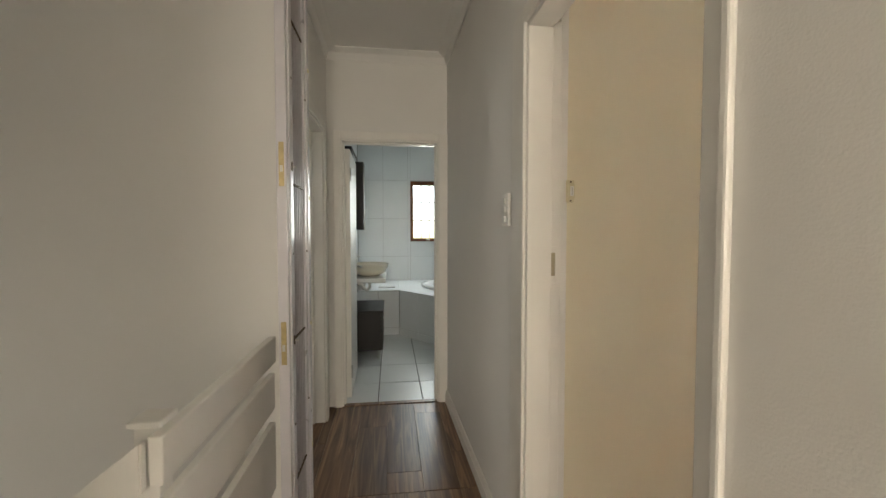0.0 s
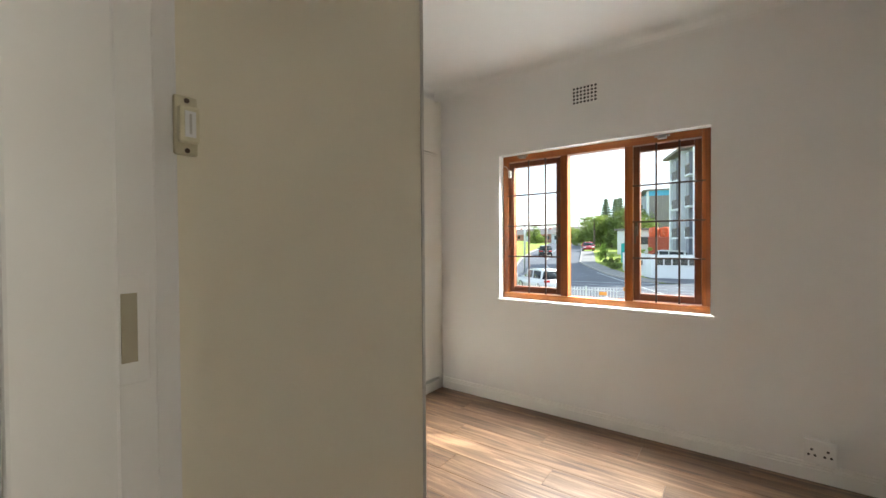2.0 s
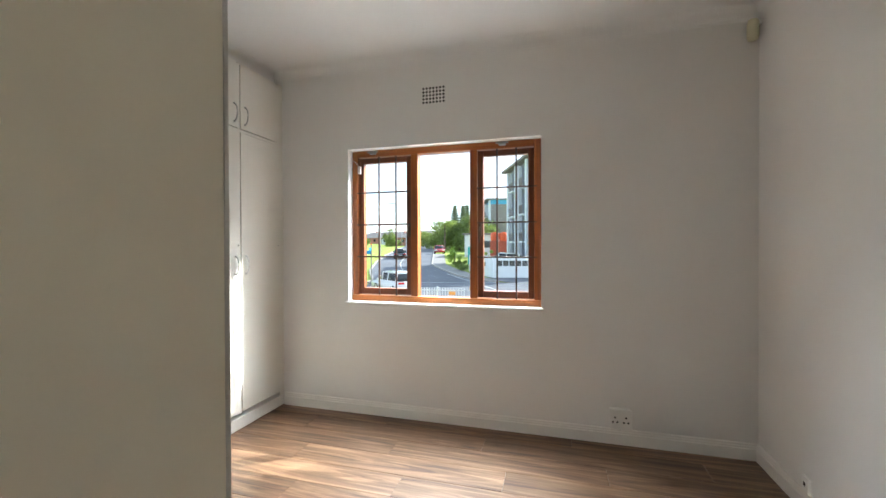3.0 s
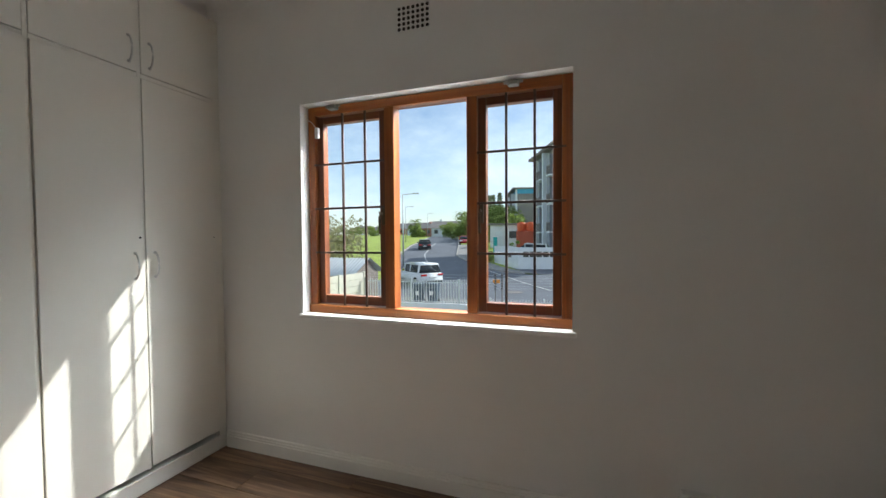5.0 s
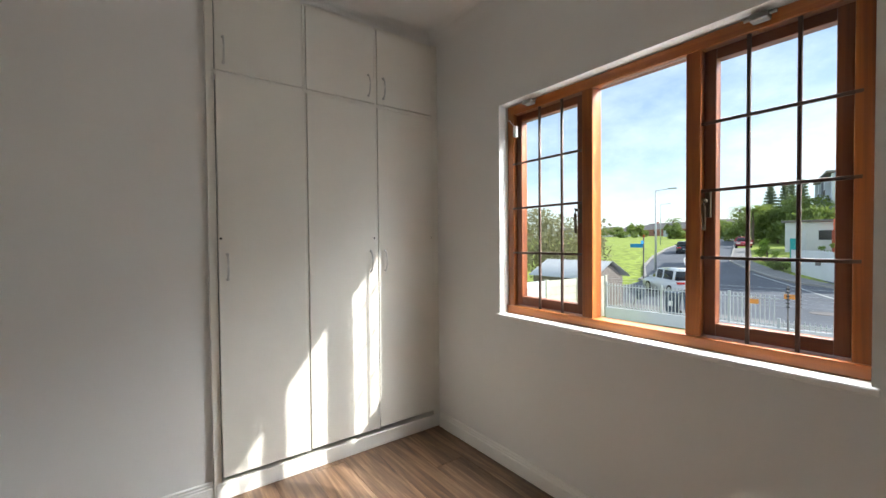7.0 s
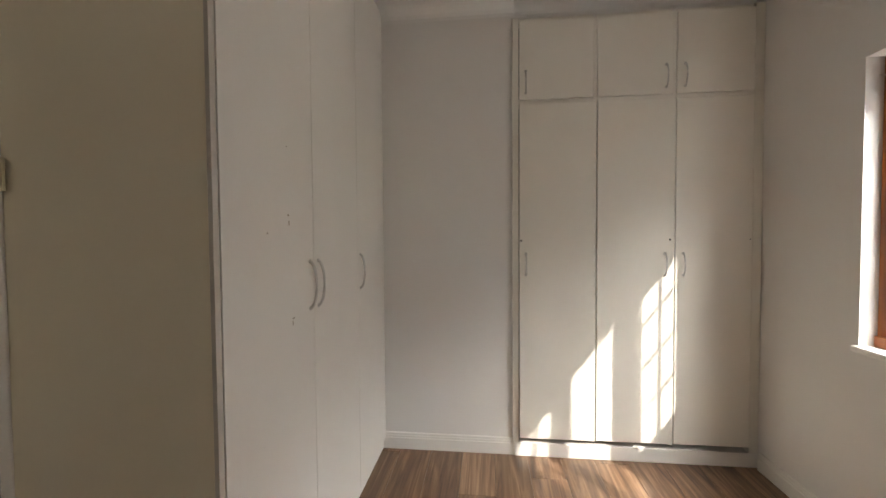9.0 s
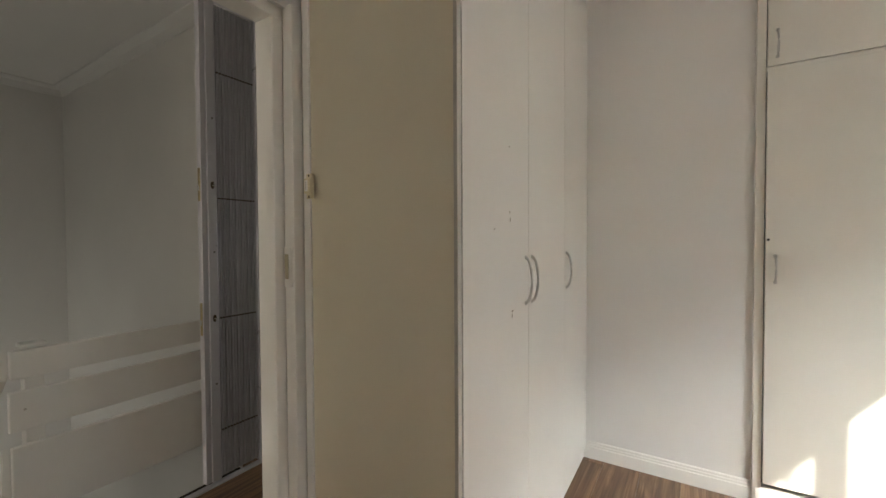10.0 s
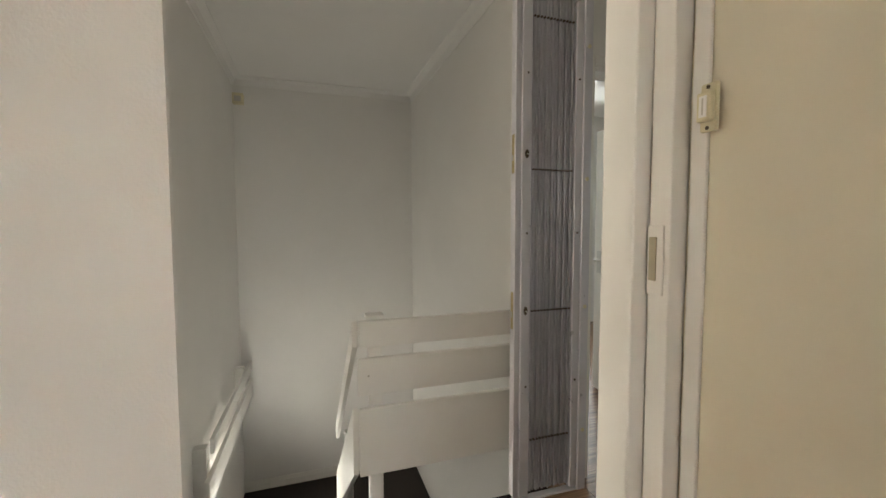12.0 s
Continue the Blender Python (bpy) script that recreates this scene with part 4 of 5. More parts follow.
for k in range(3):
    for z0, z1 in ((0.004, 0.09), (0.096, 0.572)):
        bm = bmesh.new()
        a_, b_ = p0 + dv * (k * 0.37 + 0.003), p0 + dv * (min(1.115, (k + 1) * 0.37) - 0.003)
        vs = [bm.verts.new((*(q + nv * s).xy, z)) for q in (a_, b_) for s in (0.0, 0.008) for z in (z0, z1)]
        bmesh.ops.convex_hull(bm, input=vs)
        part("tile", bm, M_TILE, bt)
lb = thing("tiled_ledge", "white tiled ledge along the bathroom wall", "ledge", (0.5, 6.5, 0))
part("core", B(0.201, 0.826, 5.90, 7.012, 0.0, 0.575), M_GROUT, lb)
part("top_tile", B(0.201, 0.826, 5.885, 7.012, 0.576, 0.592, bev=0.003), M_TILE, lb)
for x0, x1 in ((0.205, 0.55), (0.556, 0.826)):
    part("tile", B(x0, x1, 5.890, 5.899, 0.096, 0.572, bev=0.001), M_TILE, lb)
    part("tile", B(x0, x1, 5.890, 5.899, 0.004, 0.09, bev=0.001), M_TILE, lb)
part("soap_dish", B(0.55, 0.78, 6.1, 6.2, 0.592, 0.61, bev=0.008), M_WHITEC, lb)


# ---- outdoors: ground, road, cars, houses and trees ----
GX_ = (-60.0, 30.0, 62.0, 160.0, 900.0)
GZ_ = (-2.3, -2.3, -0.25, 2.2, 6.0)


def gz(x):
    return float(np.interp(x, GX_, GZ_))


bm = bmesh.new()
xs = [-60, 0, 18, 30, 36, 42, 48, 55, 62, 80, 110, 160, 300, 900]
rows = [[bm.verts.new((x, y, gz(x))) for y in (-500, -60, 0, 20, 40, 80, 200, 700)] for x in xs]
for a, b in zip(rows, rows[1:]):
    for k in range(7):
        bm.faces.new((a[k], b[k], b[k + 1], a[k + 1]))
structure("ground", bm, M_GRASS, "bright green grass sloping gently up to the horizon", "ground")

LX, LY = (24, 33, 35.5, 38.9, 42.4, 51.2, 56, 87, 148, 260), (17.3, 17.3, 17.8, 19.6, 21.4, 24.8, 26.2, 36.1, 57, 92)
RX_, RY = (24, 35.2, 35.9, 37.2, 39.5, 44.4, 48.7, 64.7, 146, 260), (-80, -80, 6.0, 8.6, 10.6, 13.7, 16.1, 20.8, 46.5, 78)


def drape(name, xs, lo, hi, lift, material, label, category):
    bm = bmesh.new()
    p = [(bm.verts.new((x, lo(x), gz(x) + lift)), bm.verts.new((x, hi(x), gz(x) + lift))) for x in xs]
    for (a, b), (c, d) in zip(p, p[1:]):
        bm.faces.new((a, c, d, b))
    return structure(name, bm, material, label, category)


yl, yr = (lambda x: float(np.interp(x, LX, LY))), (lambda x: float(np.interp(x, RX_, RY)))
drape("road", [24, 27, 30, 33, 35.2, 35.9, 37.2, 39.5, 42, 44.4, 48.7, 52, 56, 62, 75, 87, 110, 160, 260], yr, yl, 0.02, M_ROAD, "grey asphalt street curving away between grass verges", "road")
drape("pavement", [36.0, 37.2, 39.5, 42, 44.4, 48.7, 56, 64.7], lambda x: yr(x) - 1.7, yr, 0.13, M_PAVE, "grey paved footway along the street corner", "pavement")
drape("pavement_yard", [5.0, 12.0, 19.3], lambda x: -30, lambda x: 9.7, 0.012, M_PAVE, "pale paved yard below the window", "pavement")
drape("pavement_driveway", [19.5, 24.2], lambda x: -60, lambda x: 13.5, 0.015, M_PAVE, "pale paved drive inside the fence", "pavement")


def strip(name, xs, f, w0, w1, z0, z1, material, label, category):
    bm = bmesh.new()
    for a, b in zip(xs, xs[1:]):
        vs = [bm.verts.new((x, f(x) + w, gz(x) + z)) for x in (a, b) for w in (w0, w1) for z in (z0, z1)]
        bmesh.ops.convex_hull(bm, input=vs)
    return structure(name, bm, material, label, category)


strip("kerb_right", [36, 37.2, 39.5, 42, 44.4, 48.7, 52, 56, 62, 64.7, 75, 90], yr, 0.0, 0.16, 0, 0.15, M_KERB, "pale concrete kerb", "kerb")
strip("kerb_left", [34, 35.5, 38.9, 42.4, 46, 51.2, 56, 62, 75, 87, 110], yl, 0.0, 0.22, 0, 0.16, M_KERB, "pale concrete kerb", "kerb")
strip("road_line", [41, 45, 50, 56, 62, 75], lambda x: yr(x) + 0.56 * (yl(x) - yr(x)), 0, 0.12, 0.022, 0.03, M_LINE, "faded white centre line", "road marking")
strip("road_line_corner", [29, 32, 35, 38, 41], lambda x: 3.5 + (x - 29) * 0.72, 0, 0.12, 0.022, 0.03, M_LINE, "faded white junction line", "road marking")
drape("road_entrance", [35.95, 37, 38, 39.3], lambda x: -60, lambda x: 5.5 + (x - 35.9) * 0.7, 0.03, M_ROAD, "grey asphalt apron before the white wall", "road")
mh = tagged(part("manhole_cover", cyl(bmesh.new(), (27.7, 5.7, gz(27) + 0.015), (27.7, 5.7, gz(27) + 0.035), 0.55, n=24), M_ROOF), "dark round manhole cover in the street", "manhole cover")


def car(name, label, at, yaw, paint, L=4.5, W=1.84, Ht=1.67, suv=True):
    o = thing(name, label, "car")
    h2 = Ht * (0.60 if suv else 0.62)
    bm = bmesh.new()
    prof = [(-L / 2, 0.42), (-L / 2 + 0.02, h2 - 0.12), (-L / 2 + 0.10, h2), (L * 0.16, h2 + 0.02), (L * 0.40, h2 - 0.10), (L / 2 - 0.06, h2 - 0.28), (L / 2, 0.46), (L / 2 - 0.12, 0.24), (-L / 2 + 0.10, 0.24)]
    vs = [[bm.verts.new((x, s * (W / 2 - 0.02), z)) for x, z in prof] for s in (-1, 1)]
    k = len(prof)
    for i in range(k):
        bm.faces.new((vs[0][i], vs[0][(i + 1) % k], vs[1][(i + 1) % k], vs[1][i]))
    bm.faces.new(vs[0])
    bm.faces.new(vs[1][::-1])
    bmesh.ops.bevel(bm, geom=list(bm.edges), offset=0.07, segments=3, affect="EDGES")
    body = part("body", bm, paint, o, "", True)
    rear = -L / 2 + (0.14 if suv else 0.62)

    def house(x0, x1, x2, x3, z0, z1, inset, w):
        b2 = bmesh.new()
        vv = [b2.verts.new((x, s * y, z)) for s in (-1, 1) for x, y, z in ((x0, w, z0), (x3, w, z0), (x2, w - inset, z1), (x1, w - inset, z1))]
        bmesh.ops.convex_hull(b2, input=vv)
        bmesh.ops.bevel(b2, geom=list(b2.edges), offset=0.05, segments=2, affect="EDGES")
        return b2
    part("windows", house(rear, rear + 0.26, L * 0.09, L * 0.27, h2 - 0.04, Ht - 0.07, 0.16, W / 2 - 0.06), M_CARG, o, "dark car windows", True)
    part("roof", house(rear + 0.18, rear + 0.26, L * 0.06, L * 0.12, Ht - 0.17, Ht, 0.06, W / 2 - 0.17), paint, o, "", True)
    for s in (-1, 1):
        for x in (rear + 0.40, -L * 0.09, L * 0.10):
            b2 = bmesh.new()
            cyl(b2, (x - 0.04, s * (W / 2 - 0.075), h2 - 0.02), (x + 0.02, s * (W / 2 - 0.20), Ht - 0.06), 0.10 if x < rear + 0.41 else 0.04, n=8)
            part("pillar", b2, paint, o)
        for x in (-L * 0.30, L * 0.30):
            t = part("wheel", cyl(bmesh.new(), (x, s * (W / 2 - 0.20), 0.34), (x, s * (W / 2 + 0.01), 0.34), 0.34, n=24), M_TYRE, o, "black tyre")
            part("rim", cyl(bmesh.new(), (x, s * (W / 2 + 0.005), 0.34), (x, s * (W / 2 + 0.02), 0.34), 0.22, n=20), M_RIM, t)
        part("tail_light", B(-L / 2 - 0.015, -L / 2 + 0.14, s * (W / 2 - 0.46), s * (W / 2 - 0.02), h2 - 0.20, h2 - 0.06, bev=0.02), M_LAMPR, o, "red tail light")
        part("headlight", B(L / 2 - 0.20, L / 2 - 0.01, s * (W / 2 - 0.45), s * (W / 2 - 0.03), h2 - 0.40, h2 - 0.26, bev=0.02), M_LAMPW, o)
        part("wing_mirror", B(L * 0.17, L * 0.20, s * (W / 2 - 0.05), s * (W / 2 + 0.14), h2 - 0.02, h2 + 0.13, bev=0.02), paint, o)
    part("number_plate", B(-L / 2 - 0.02, -L / 2 + 0.02, -0.26, 0.26, h2 - 0.36, h2 - 0.25), M_LINE, o)
    part("bumper", B(-L / 2 - 0.03, -L / 2 + 0.12, -W / 2 + 0.06, W / 2 - 0.06, 0.26, 0.46, bev=0.03), M_CARG, o, "dark lower bumper")
    o.matrix_world = pose(at[0], at[1], gz(at[0]) + 0.02, 0, -3.0 if at[0] > 40 else 0, yaw)
    return o


car("parked_suv", "white compact SUV parked by the street corner", (30.0, 13.4), 52, M_CARW)
car("black_car", "black saloon car on the street", (57.5, 24.0), 24, M_CARB, 4.5, 1.8, 1.42, False)
car("red_car", "red hatchback parked by the verge", (67.0, 20.6), 200, M_CARR, 4.0, 1.75, 1.50, True)
car("white_pickup", "white car parked behind the boundary wall", (46.5, 7.3), 100, M_CARW, 4.6, 1.8, 1.75, True)


def lamp_post(at, h, yaw):
    o = thing("street_lamp", "tall grey steel street lamp beside the street", "street lamp", group="street lamps along the street")
    part("pole", cyl(bmesh.new(), (0, 0, 0), (0, 0, h), 0.10, 0.055), M_GALV, o, "", True)
    part("arm", cyl(bmesh.new(), (0, 0, h - 0.03), (1.1, 0, h + 0.08), 0.035), M_GALV, o)
    part("lantern", B(0.95, 1.65, -0.14, 0.14, h + 0.03, h + 0.15, bev=0.04), M_GALV, o)
    o.matrix_world = pose(at[0], at[1], gz(at[0]), 0, 0, yaw)


for at, h, yaw in (((39.5, 19.0), 7.3, -70), ((77.8, 36.4), 7.3, -70), ((119.6, 48.2), 7.3, -70)):
    lamp_post(at, h, yaw)

SX, SY, SZ = 33.6, 17.1, gz(33.6)
sg = thing("street_sign", "blue street name board on a thin pole", "street sign", (SX, SY, SZ))
part("pole", cyl(bmesh.new(), (SX, SY, SZ), (SX, SY, SZ + 3.45), 0.05), M_ROOF, sg)
part("board", B(SX - 0.03, SX + 0.01, SY + 0.02, SY + 1.05, SZ + 2.65, SZ + 2.95, bev=0.01), M_SIGNB, sg, "blue name board")
part("board", B(SX - 0.4, SX - 0.02, SY - 0.02, SY + 0.02, SZ + 2.95, SZ + 3.2, bev=0.01), M_SIGNB, sg, "blue name board")
part("cap", cyl(bmesh.new(), (SX, SY, SZ + 3.45), (SX, SY, SZ + 3.65), 0.05), M_ORANGE, sg, "orange top")

# fence between yard and street
fe = thing("palisade_fence", "pale grey steel bar fence on a low white wall", "fence", (19.3, 8, -2.3))
line = [(19.4, 11.6), (19.9, 5.5), (21.6, -5.0)]
for (ax, ay), (bx, by), top in zip(line, line[1:], (-0.72, -1.55)):
    bar_me = None
    d = Vector((bx - ax, by - ay, 0))
    n = int(d.length / 0.13)
    ang = math.degrees(math.atan2(d.y, d.x))
    for z in (-1.74, top - 0.12):
        bm = cyl(bmesh.new(), (ax, ay, z), (bx, by, z), 0.022, n=6)
        part("rail", bm, M_GALV, fe)
    bm = bmesh.new()
    nrm = Vector((-d.y, d.x, 0)).normalized() * 0.09
    vs = [bm.verts.new((x + s * nrm.x, y + s * nrm.y, z)) for x, y in ((ax, ay), (bx, by)) for s in (-1, 1) for z in (-2.3, -1.82)]
    bmesh.ops.convex_hull(bm, input=vs)
    part("plinth", bm, M_WHITEW, fe, "low white plinth wall")
    for i in range(n):
        p = Vector((ax, ay, 0)) + d * (i / n)
        if bar_me is None:
            first = part("bar", B(-0.014, 0.014, -0.014, 0.014, -2.0, top), M_GALV, fe)
            bar_me = first.data
            first.location = p - Vector(fe.location) + Vector((19.3, 8, -2.3))
        else:
            q = new("bar", bar_me)
            q.parent = fe
            q.matrix_parent_inverse = first.matrix_parent_inverse
            q.location = p
    for i in range(0, n, 18):
        p = Vector((ax, ay, 0)) + d * (i / n)
        part("post", B(p.x - 0.04, p.x + 0.04, p.y - 0.04, p.y + 0.04, -2.3, top + 0.06, bev=0.008), M_GALV, fe)
ef = thing("electric_fence", "electric fence posts with thin wires and orange signs", "electric fence", (21, 5.5, -2.3))
for x, y in ((19.75, 5.23), (19.95, 4.97)):
    po = part("post", cyl(bmesh.new(), (x, y, -2.3), (x, y, -0.35), 0.025), M_ROOF, ef)
    for k in range(6):
        part("insulator", cyl(bmesh.new(), (x - 0.06, y - 0.05, -1.05 + k * 0.12), (x + 0.0, y + 0.05, -1.05 + k * 0.12), 0.022, n=6), M_DARK, po)
for k in range(6):
    z = -1.05 + k * 0.12
    part("wire", tube(bmesh.new(), [(19.4, 11.6, z - 0.05), (19.75, 5.23, z), (19.95, 4.97, z), (21.6, -5.0, z)], 0.004, 4), M_GALV, ef)
for y, x, z in ((6.15, 19.6, -0.95), (5.2, 19.84, -0.72)):
    part("warning_sign", B(x - 0.006, x + 0.006, y - 0.16, y + 0.16, z - 0.08, z + 0.08, bev=0.004), mat("orange_sign", (0.75, 0.30, 0.05), 0.5), ef, "small orange warning sign")
M_BIN = mat("bin_plastic", (0.05, 0.075, 0.11), 0.5)
for bx, by in ((22.3, 10.0), (22.5, 9.25)):
    wb = thing("wheelie_bin", "dark blue-grey wheelie bin behind the fence", "bin", (bx, by, -2.3), group="bins behind the fence")
    bm = bmesh.new()
    vs = [bm.verts.new((bx + sx * r, by + sy * r, z)) for r, z in ((0.21, -2.24), (0.29, -1.30)) for sx in (-1, 1) for sy in (-1, 1)]
    bmesh.ops.convex_hull(bm, input=vs)
    bmesh.ops.bevel(bm, geom=list(bm.edges), offset=0.03, segments=2, affect="EDGES")
    part("body", bm, M_BIN, wb)
    part("lid", B(bx - 0.32, bx + 0.32, by - 0.31, by + 0.31, -1.30, -1.22, bev=0.03), M_BIN, wb)
    part("number_patch", B(bx - 0.262, bx - 0.252, by - 0.10, by + 0.10, -1.85, -1.55), M_PLASTIC, wb, "white painted mark")
    for y in (by - 0.22, by + 0.22):
        part("wheel", cyl(bmesh.new(), (bx + 0.25, y - 0.03, -2.19), (bx + 0.25, y + 0.03, -2.19), 0.10), M_TYRE, wb)
lt = thing("litter_basket", "dark litter basket on a leaning pole behind the fence", "litter bin", (20.9, 11.15, -2.3))
part("pole", cyl(bmesh.new(), (20.9, 11.3, -2.3), (20.9, 10.95, -1.2), 0.025, n=8), M_ROOF, lt)
part("basket", lathe(bmesh.new(), [(0.0, 0.0), (0.15, 0.0), (0.20, 0.42), (0.18, 0.42), (0.14, 0.02), (0.0, 0.02)], 16, (20.9, 10.85, -1.52)), M_BIN, lt)

# precast wall and shed
pw = thing("precast_wall", "cream precast concrete slab wall with posts", "wall", (18.3, 14, -2.3))
pts = [(19.6, 11.8), (17.75, 12.0), (15.9, 12.2), (14.05, 12.4), (12.2, 12.6)]
for n_, ((ax, ay), (bx, by)) in enumerate(zip(pts, pts[1:])):
    part("post", B(ax - 0.07, ax + 0.07, ay - 0.07, ay + 0.07, -2.3, -0.40, bev=0.01), M_CONC, pw)
    for k in range(6):
        bm = bmesh.new()
        vs = [bm.verts.new((x, y + s, z)) for x, y in ((ax, ay), (bx, by)) for s in (-0.025, 0.025) for z in (-2.29 + k * 0.31, -2.29 + k * 0.31 + 0.298)]
        bmesh.ops.convex_hull(bm, input=vs)
        part("slab", bm, M_CONC if n_ < 2 else M_WHITEW, pw)
shd = thing("garden_shed", "small wooden shed with a corrugated metal roof", "shed", (22, 15.0, -2.3))
part("walls", B(20.9, 23.6, 13.2, 17.2, -2.3, -0.75), mat("weathered_board", (0.20, 0.17, 0.15), 0.85, var=0.2, scale=4), shd)
bm = bmesh.new()
vs = [bm.verts.new(p) for p in ((20.9, 13.25, -0.75), (23.6, 13.25, -0.75), (22.3, 13.25, 0.02), (20.9, 17.15, -0.75), (23.6, 17.15, -0.75), (22.3, 17.15, 0.02))]
bmesh.ops.convex_hull(bm, input=vs)
part("gable", bm, mat("gable_board", (0.22, 0.19, 0.17), 0.85, var=0.2, scale=4), shd)
for s in (-1, 1):
    bm = bmesh.new()
    prev = None
    for i in range(81):
        y = 13.0 + i * 0.0535
        w = 0.022 * math.cos(i * math.pi / 2)
        cur = [bm.verts.new((22.3 + s * a, y, 0.10 - a * 0.50 + w)) for a in (0.0, 1.75)] + [bm.verts.new((22.3 + s * a, y, 0.085 - a * 0.50 + w)) for a in (1.75, 0.0)]
        if prev:
            for k in range(4):
                bm.faces.new((prev[k], prev[(k + 1) % 4], cur[(k + 1) % 4], cur[k]))
        prev = cur
    part("roof_sheet", bm, M_GALV, shd, "corrugated metal roof sheet", True)

# white corner wall, container and buildings opposite
ww = thing("boundary_wall", "white rendered corner wall with slatted openings", "wall", (39.5, 7, gz(39)))
zb = gz(39.4)
for (ax, ay), (bx, by), hh in (((38.8, 7.2), (39.4, 2.6), 1.95), ((38.8, 7.2), (43.5, 10.4), 2.0)):
    bm = bmesh.new()
    vs = [bm.verts.new((x + s, y + s * 0.3, z)) for x, y in ((ax, ay), (bx, by)) for s in (-0.1, 0.1) for z in (zb - 0.3, zb + hh)]
    bmesh.ops.convex_hull(bm, input=vs)
    part("panel", bm, M_WHITEW, ww)
for k in range(5):
    y = 6.75 - k * 0.58
    xo = 38.80 + (7.2 - y) * 0.13 - 0.11
    so = part("slatted_opening", B(xo - 0.02, xo + 0.06, y - 0.48, y, zb + 1.10, zb + 1.58, bev=0.01), M_CARG, ww, "dark slatted opening")
    for q in range(3):
        part("slat", B(xo - 0.04, xo - 0.018, y - 0.47, y - 0.01, zb + 1.20 + q * 0.12, zb + 1.235 + q * 0.12), M_ROOF, so)
part("house_number_plate", B(39.9, 39.95, 8.02, 8.32, zb + 1.0, zb + 1.4), M_ROOF, ww)
ct = thing("shipping_container", "red shipping container beside the building site", "container", (57, 9.0, 0))
cz = gz(57) - 0.1
part("box", B(56.4, 59.6, 7.85, 10.2, cz, cz + 2.6, bev=0.03), M_RUST, ct)
for k in range(8):
    part("rib", B(56.34, 56.42, 7.95 + k * 0.28, 8.07 + k * 0.28, cz + 0.1, cz + 2.5), M_RUST, ct)
for k in range(2):
    ty = 8.43 + k * 1.2
    tk = thing("water_tank", "bright orange plastic tank on the red container", "tank", (57.2, ty, cz + 2.6), group="tanks on the container")
    part("tank", lathe(bmesh.new(), [(0, 0), (0.58, 0.02), (0.60, 0.1), (0.60, 1.0), (0.54, 1.15), (0, 1.2)], 20, (57.2, ty, cz + 2.6)), M_ORANGE, tk, "", True)
    part("rib", lathe(bmesh.new(), [(0.61, 0.5), (0.63, 0.55), (0.61, 0.6)], 20, (57.2, ty, cz + 2.6)), M_ORANGE, tk)
    part("lid", cyl(bmesh.new(), (57.2, ty, cz + 3.79), (57.2, ty, cz + 3.86), 0.25), M_ORANGE, tk)
nt = thing("shade_netting", "teal shade netting hung at the site entrance", "netting", (50, 11.5, gz(50)))
part("net", B(50.0, 50.05, 11.45, 11.95, gz(50) - 0.1, gz(50) + 2.2, bev=0.01), M_TEAL, nt)


def flats(name, label, corner, yaw, length, depth, z0, z1, storeys, end_wall, band, fins, roof_over):
    """A block of flats: its street face runs from the corner along local x, its end wall faces local -x."""
    o = thing(name, label, "building")
    h = z1 - z0
    sh_ = h / storeys
    part("wall", B(0.02, length, -depth, 0, -1.5, h), M_GREYW, o)
    part("end_wall", B(0, 0.019, -depth, 0, -1.5, h - 0.9), end_wall, o)
    part("roof", B(-0.3, length + roof_over, -depth - 0.3, 1.0, h, h + 0.3, bev=0.03), M_ROOF, o, "dark flat roof slab")
    part("parapet", B(-0.05, length - 0.5, -depth, 0.06, h - 0.9, h - 0.002), band, o, "coloured band under the roof")
    n = len(fins)
    for k, (fx, fw, out, m) in enumerate(fins):
        part("fin", B(fx, fx + fw, 0.002, out, -1.5, h - 0.05 - 0.5 * (k % 2), bev=0.02), m, o)
        x1 = fins[k + 1][0] if k + 1 < n else length
        gap = x1 - fx - fw
        if gap < 0.9:
            continue
        xm = fx + fw + gap / 2
        for st_ in range(storeys):
            zz = st_ * sh_
            wv = part("window", B(xm - gap * 0.36, xm + gap * 0.36, -0.02, 0.03, zz + 0.35, zz + sh_ - 0.55), M_CARG, o)
            part("frame", B(xm - 0.04, xm + 0.04, 0.03, 0.06, zz + 0.35, zz + sh_ - 0.55), M_PALEW, wv)
            if st_ and k % 2 == 0:
                bl = part("balcony", B(xm - gap * 0.45, xm + gap * 0.45, 0.004, 1.0, zz - 0.05, zz + 0.12), M_PALEW, o)
                for i in range(9):
                    bx_ = xm - gap * 0.43 + gap * 0.86 * i / 8
                    part("baluster", B(bx_ - 0.02, bx_ + 0.02, 0.93, 0.97, zz + 0.12, zz + 1.05), M_ROOF, bl)
                part("rail", B(xm - gap * 0.45, xm + gap * 0.45, 0.92, 0.98, zz + 1.05, zz + 1.10), M_ROOF, bl)
            elif st_:
                part("window_box", B(xm - gap * 0.3, xm + gap * 0.3, 0.032, 0.5, zz + 0.2, zz + 0.75, bev=0.03), M_PALEW, o)
    o.matrix_world = pose(corner[0], corner[1], z0, 0, 0, yaw)
    return o


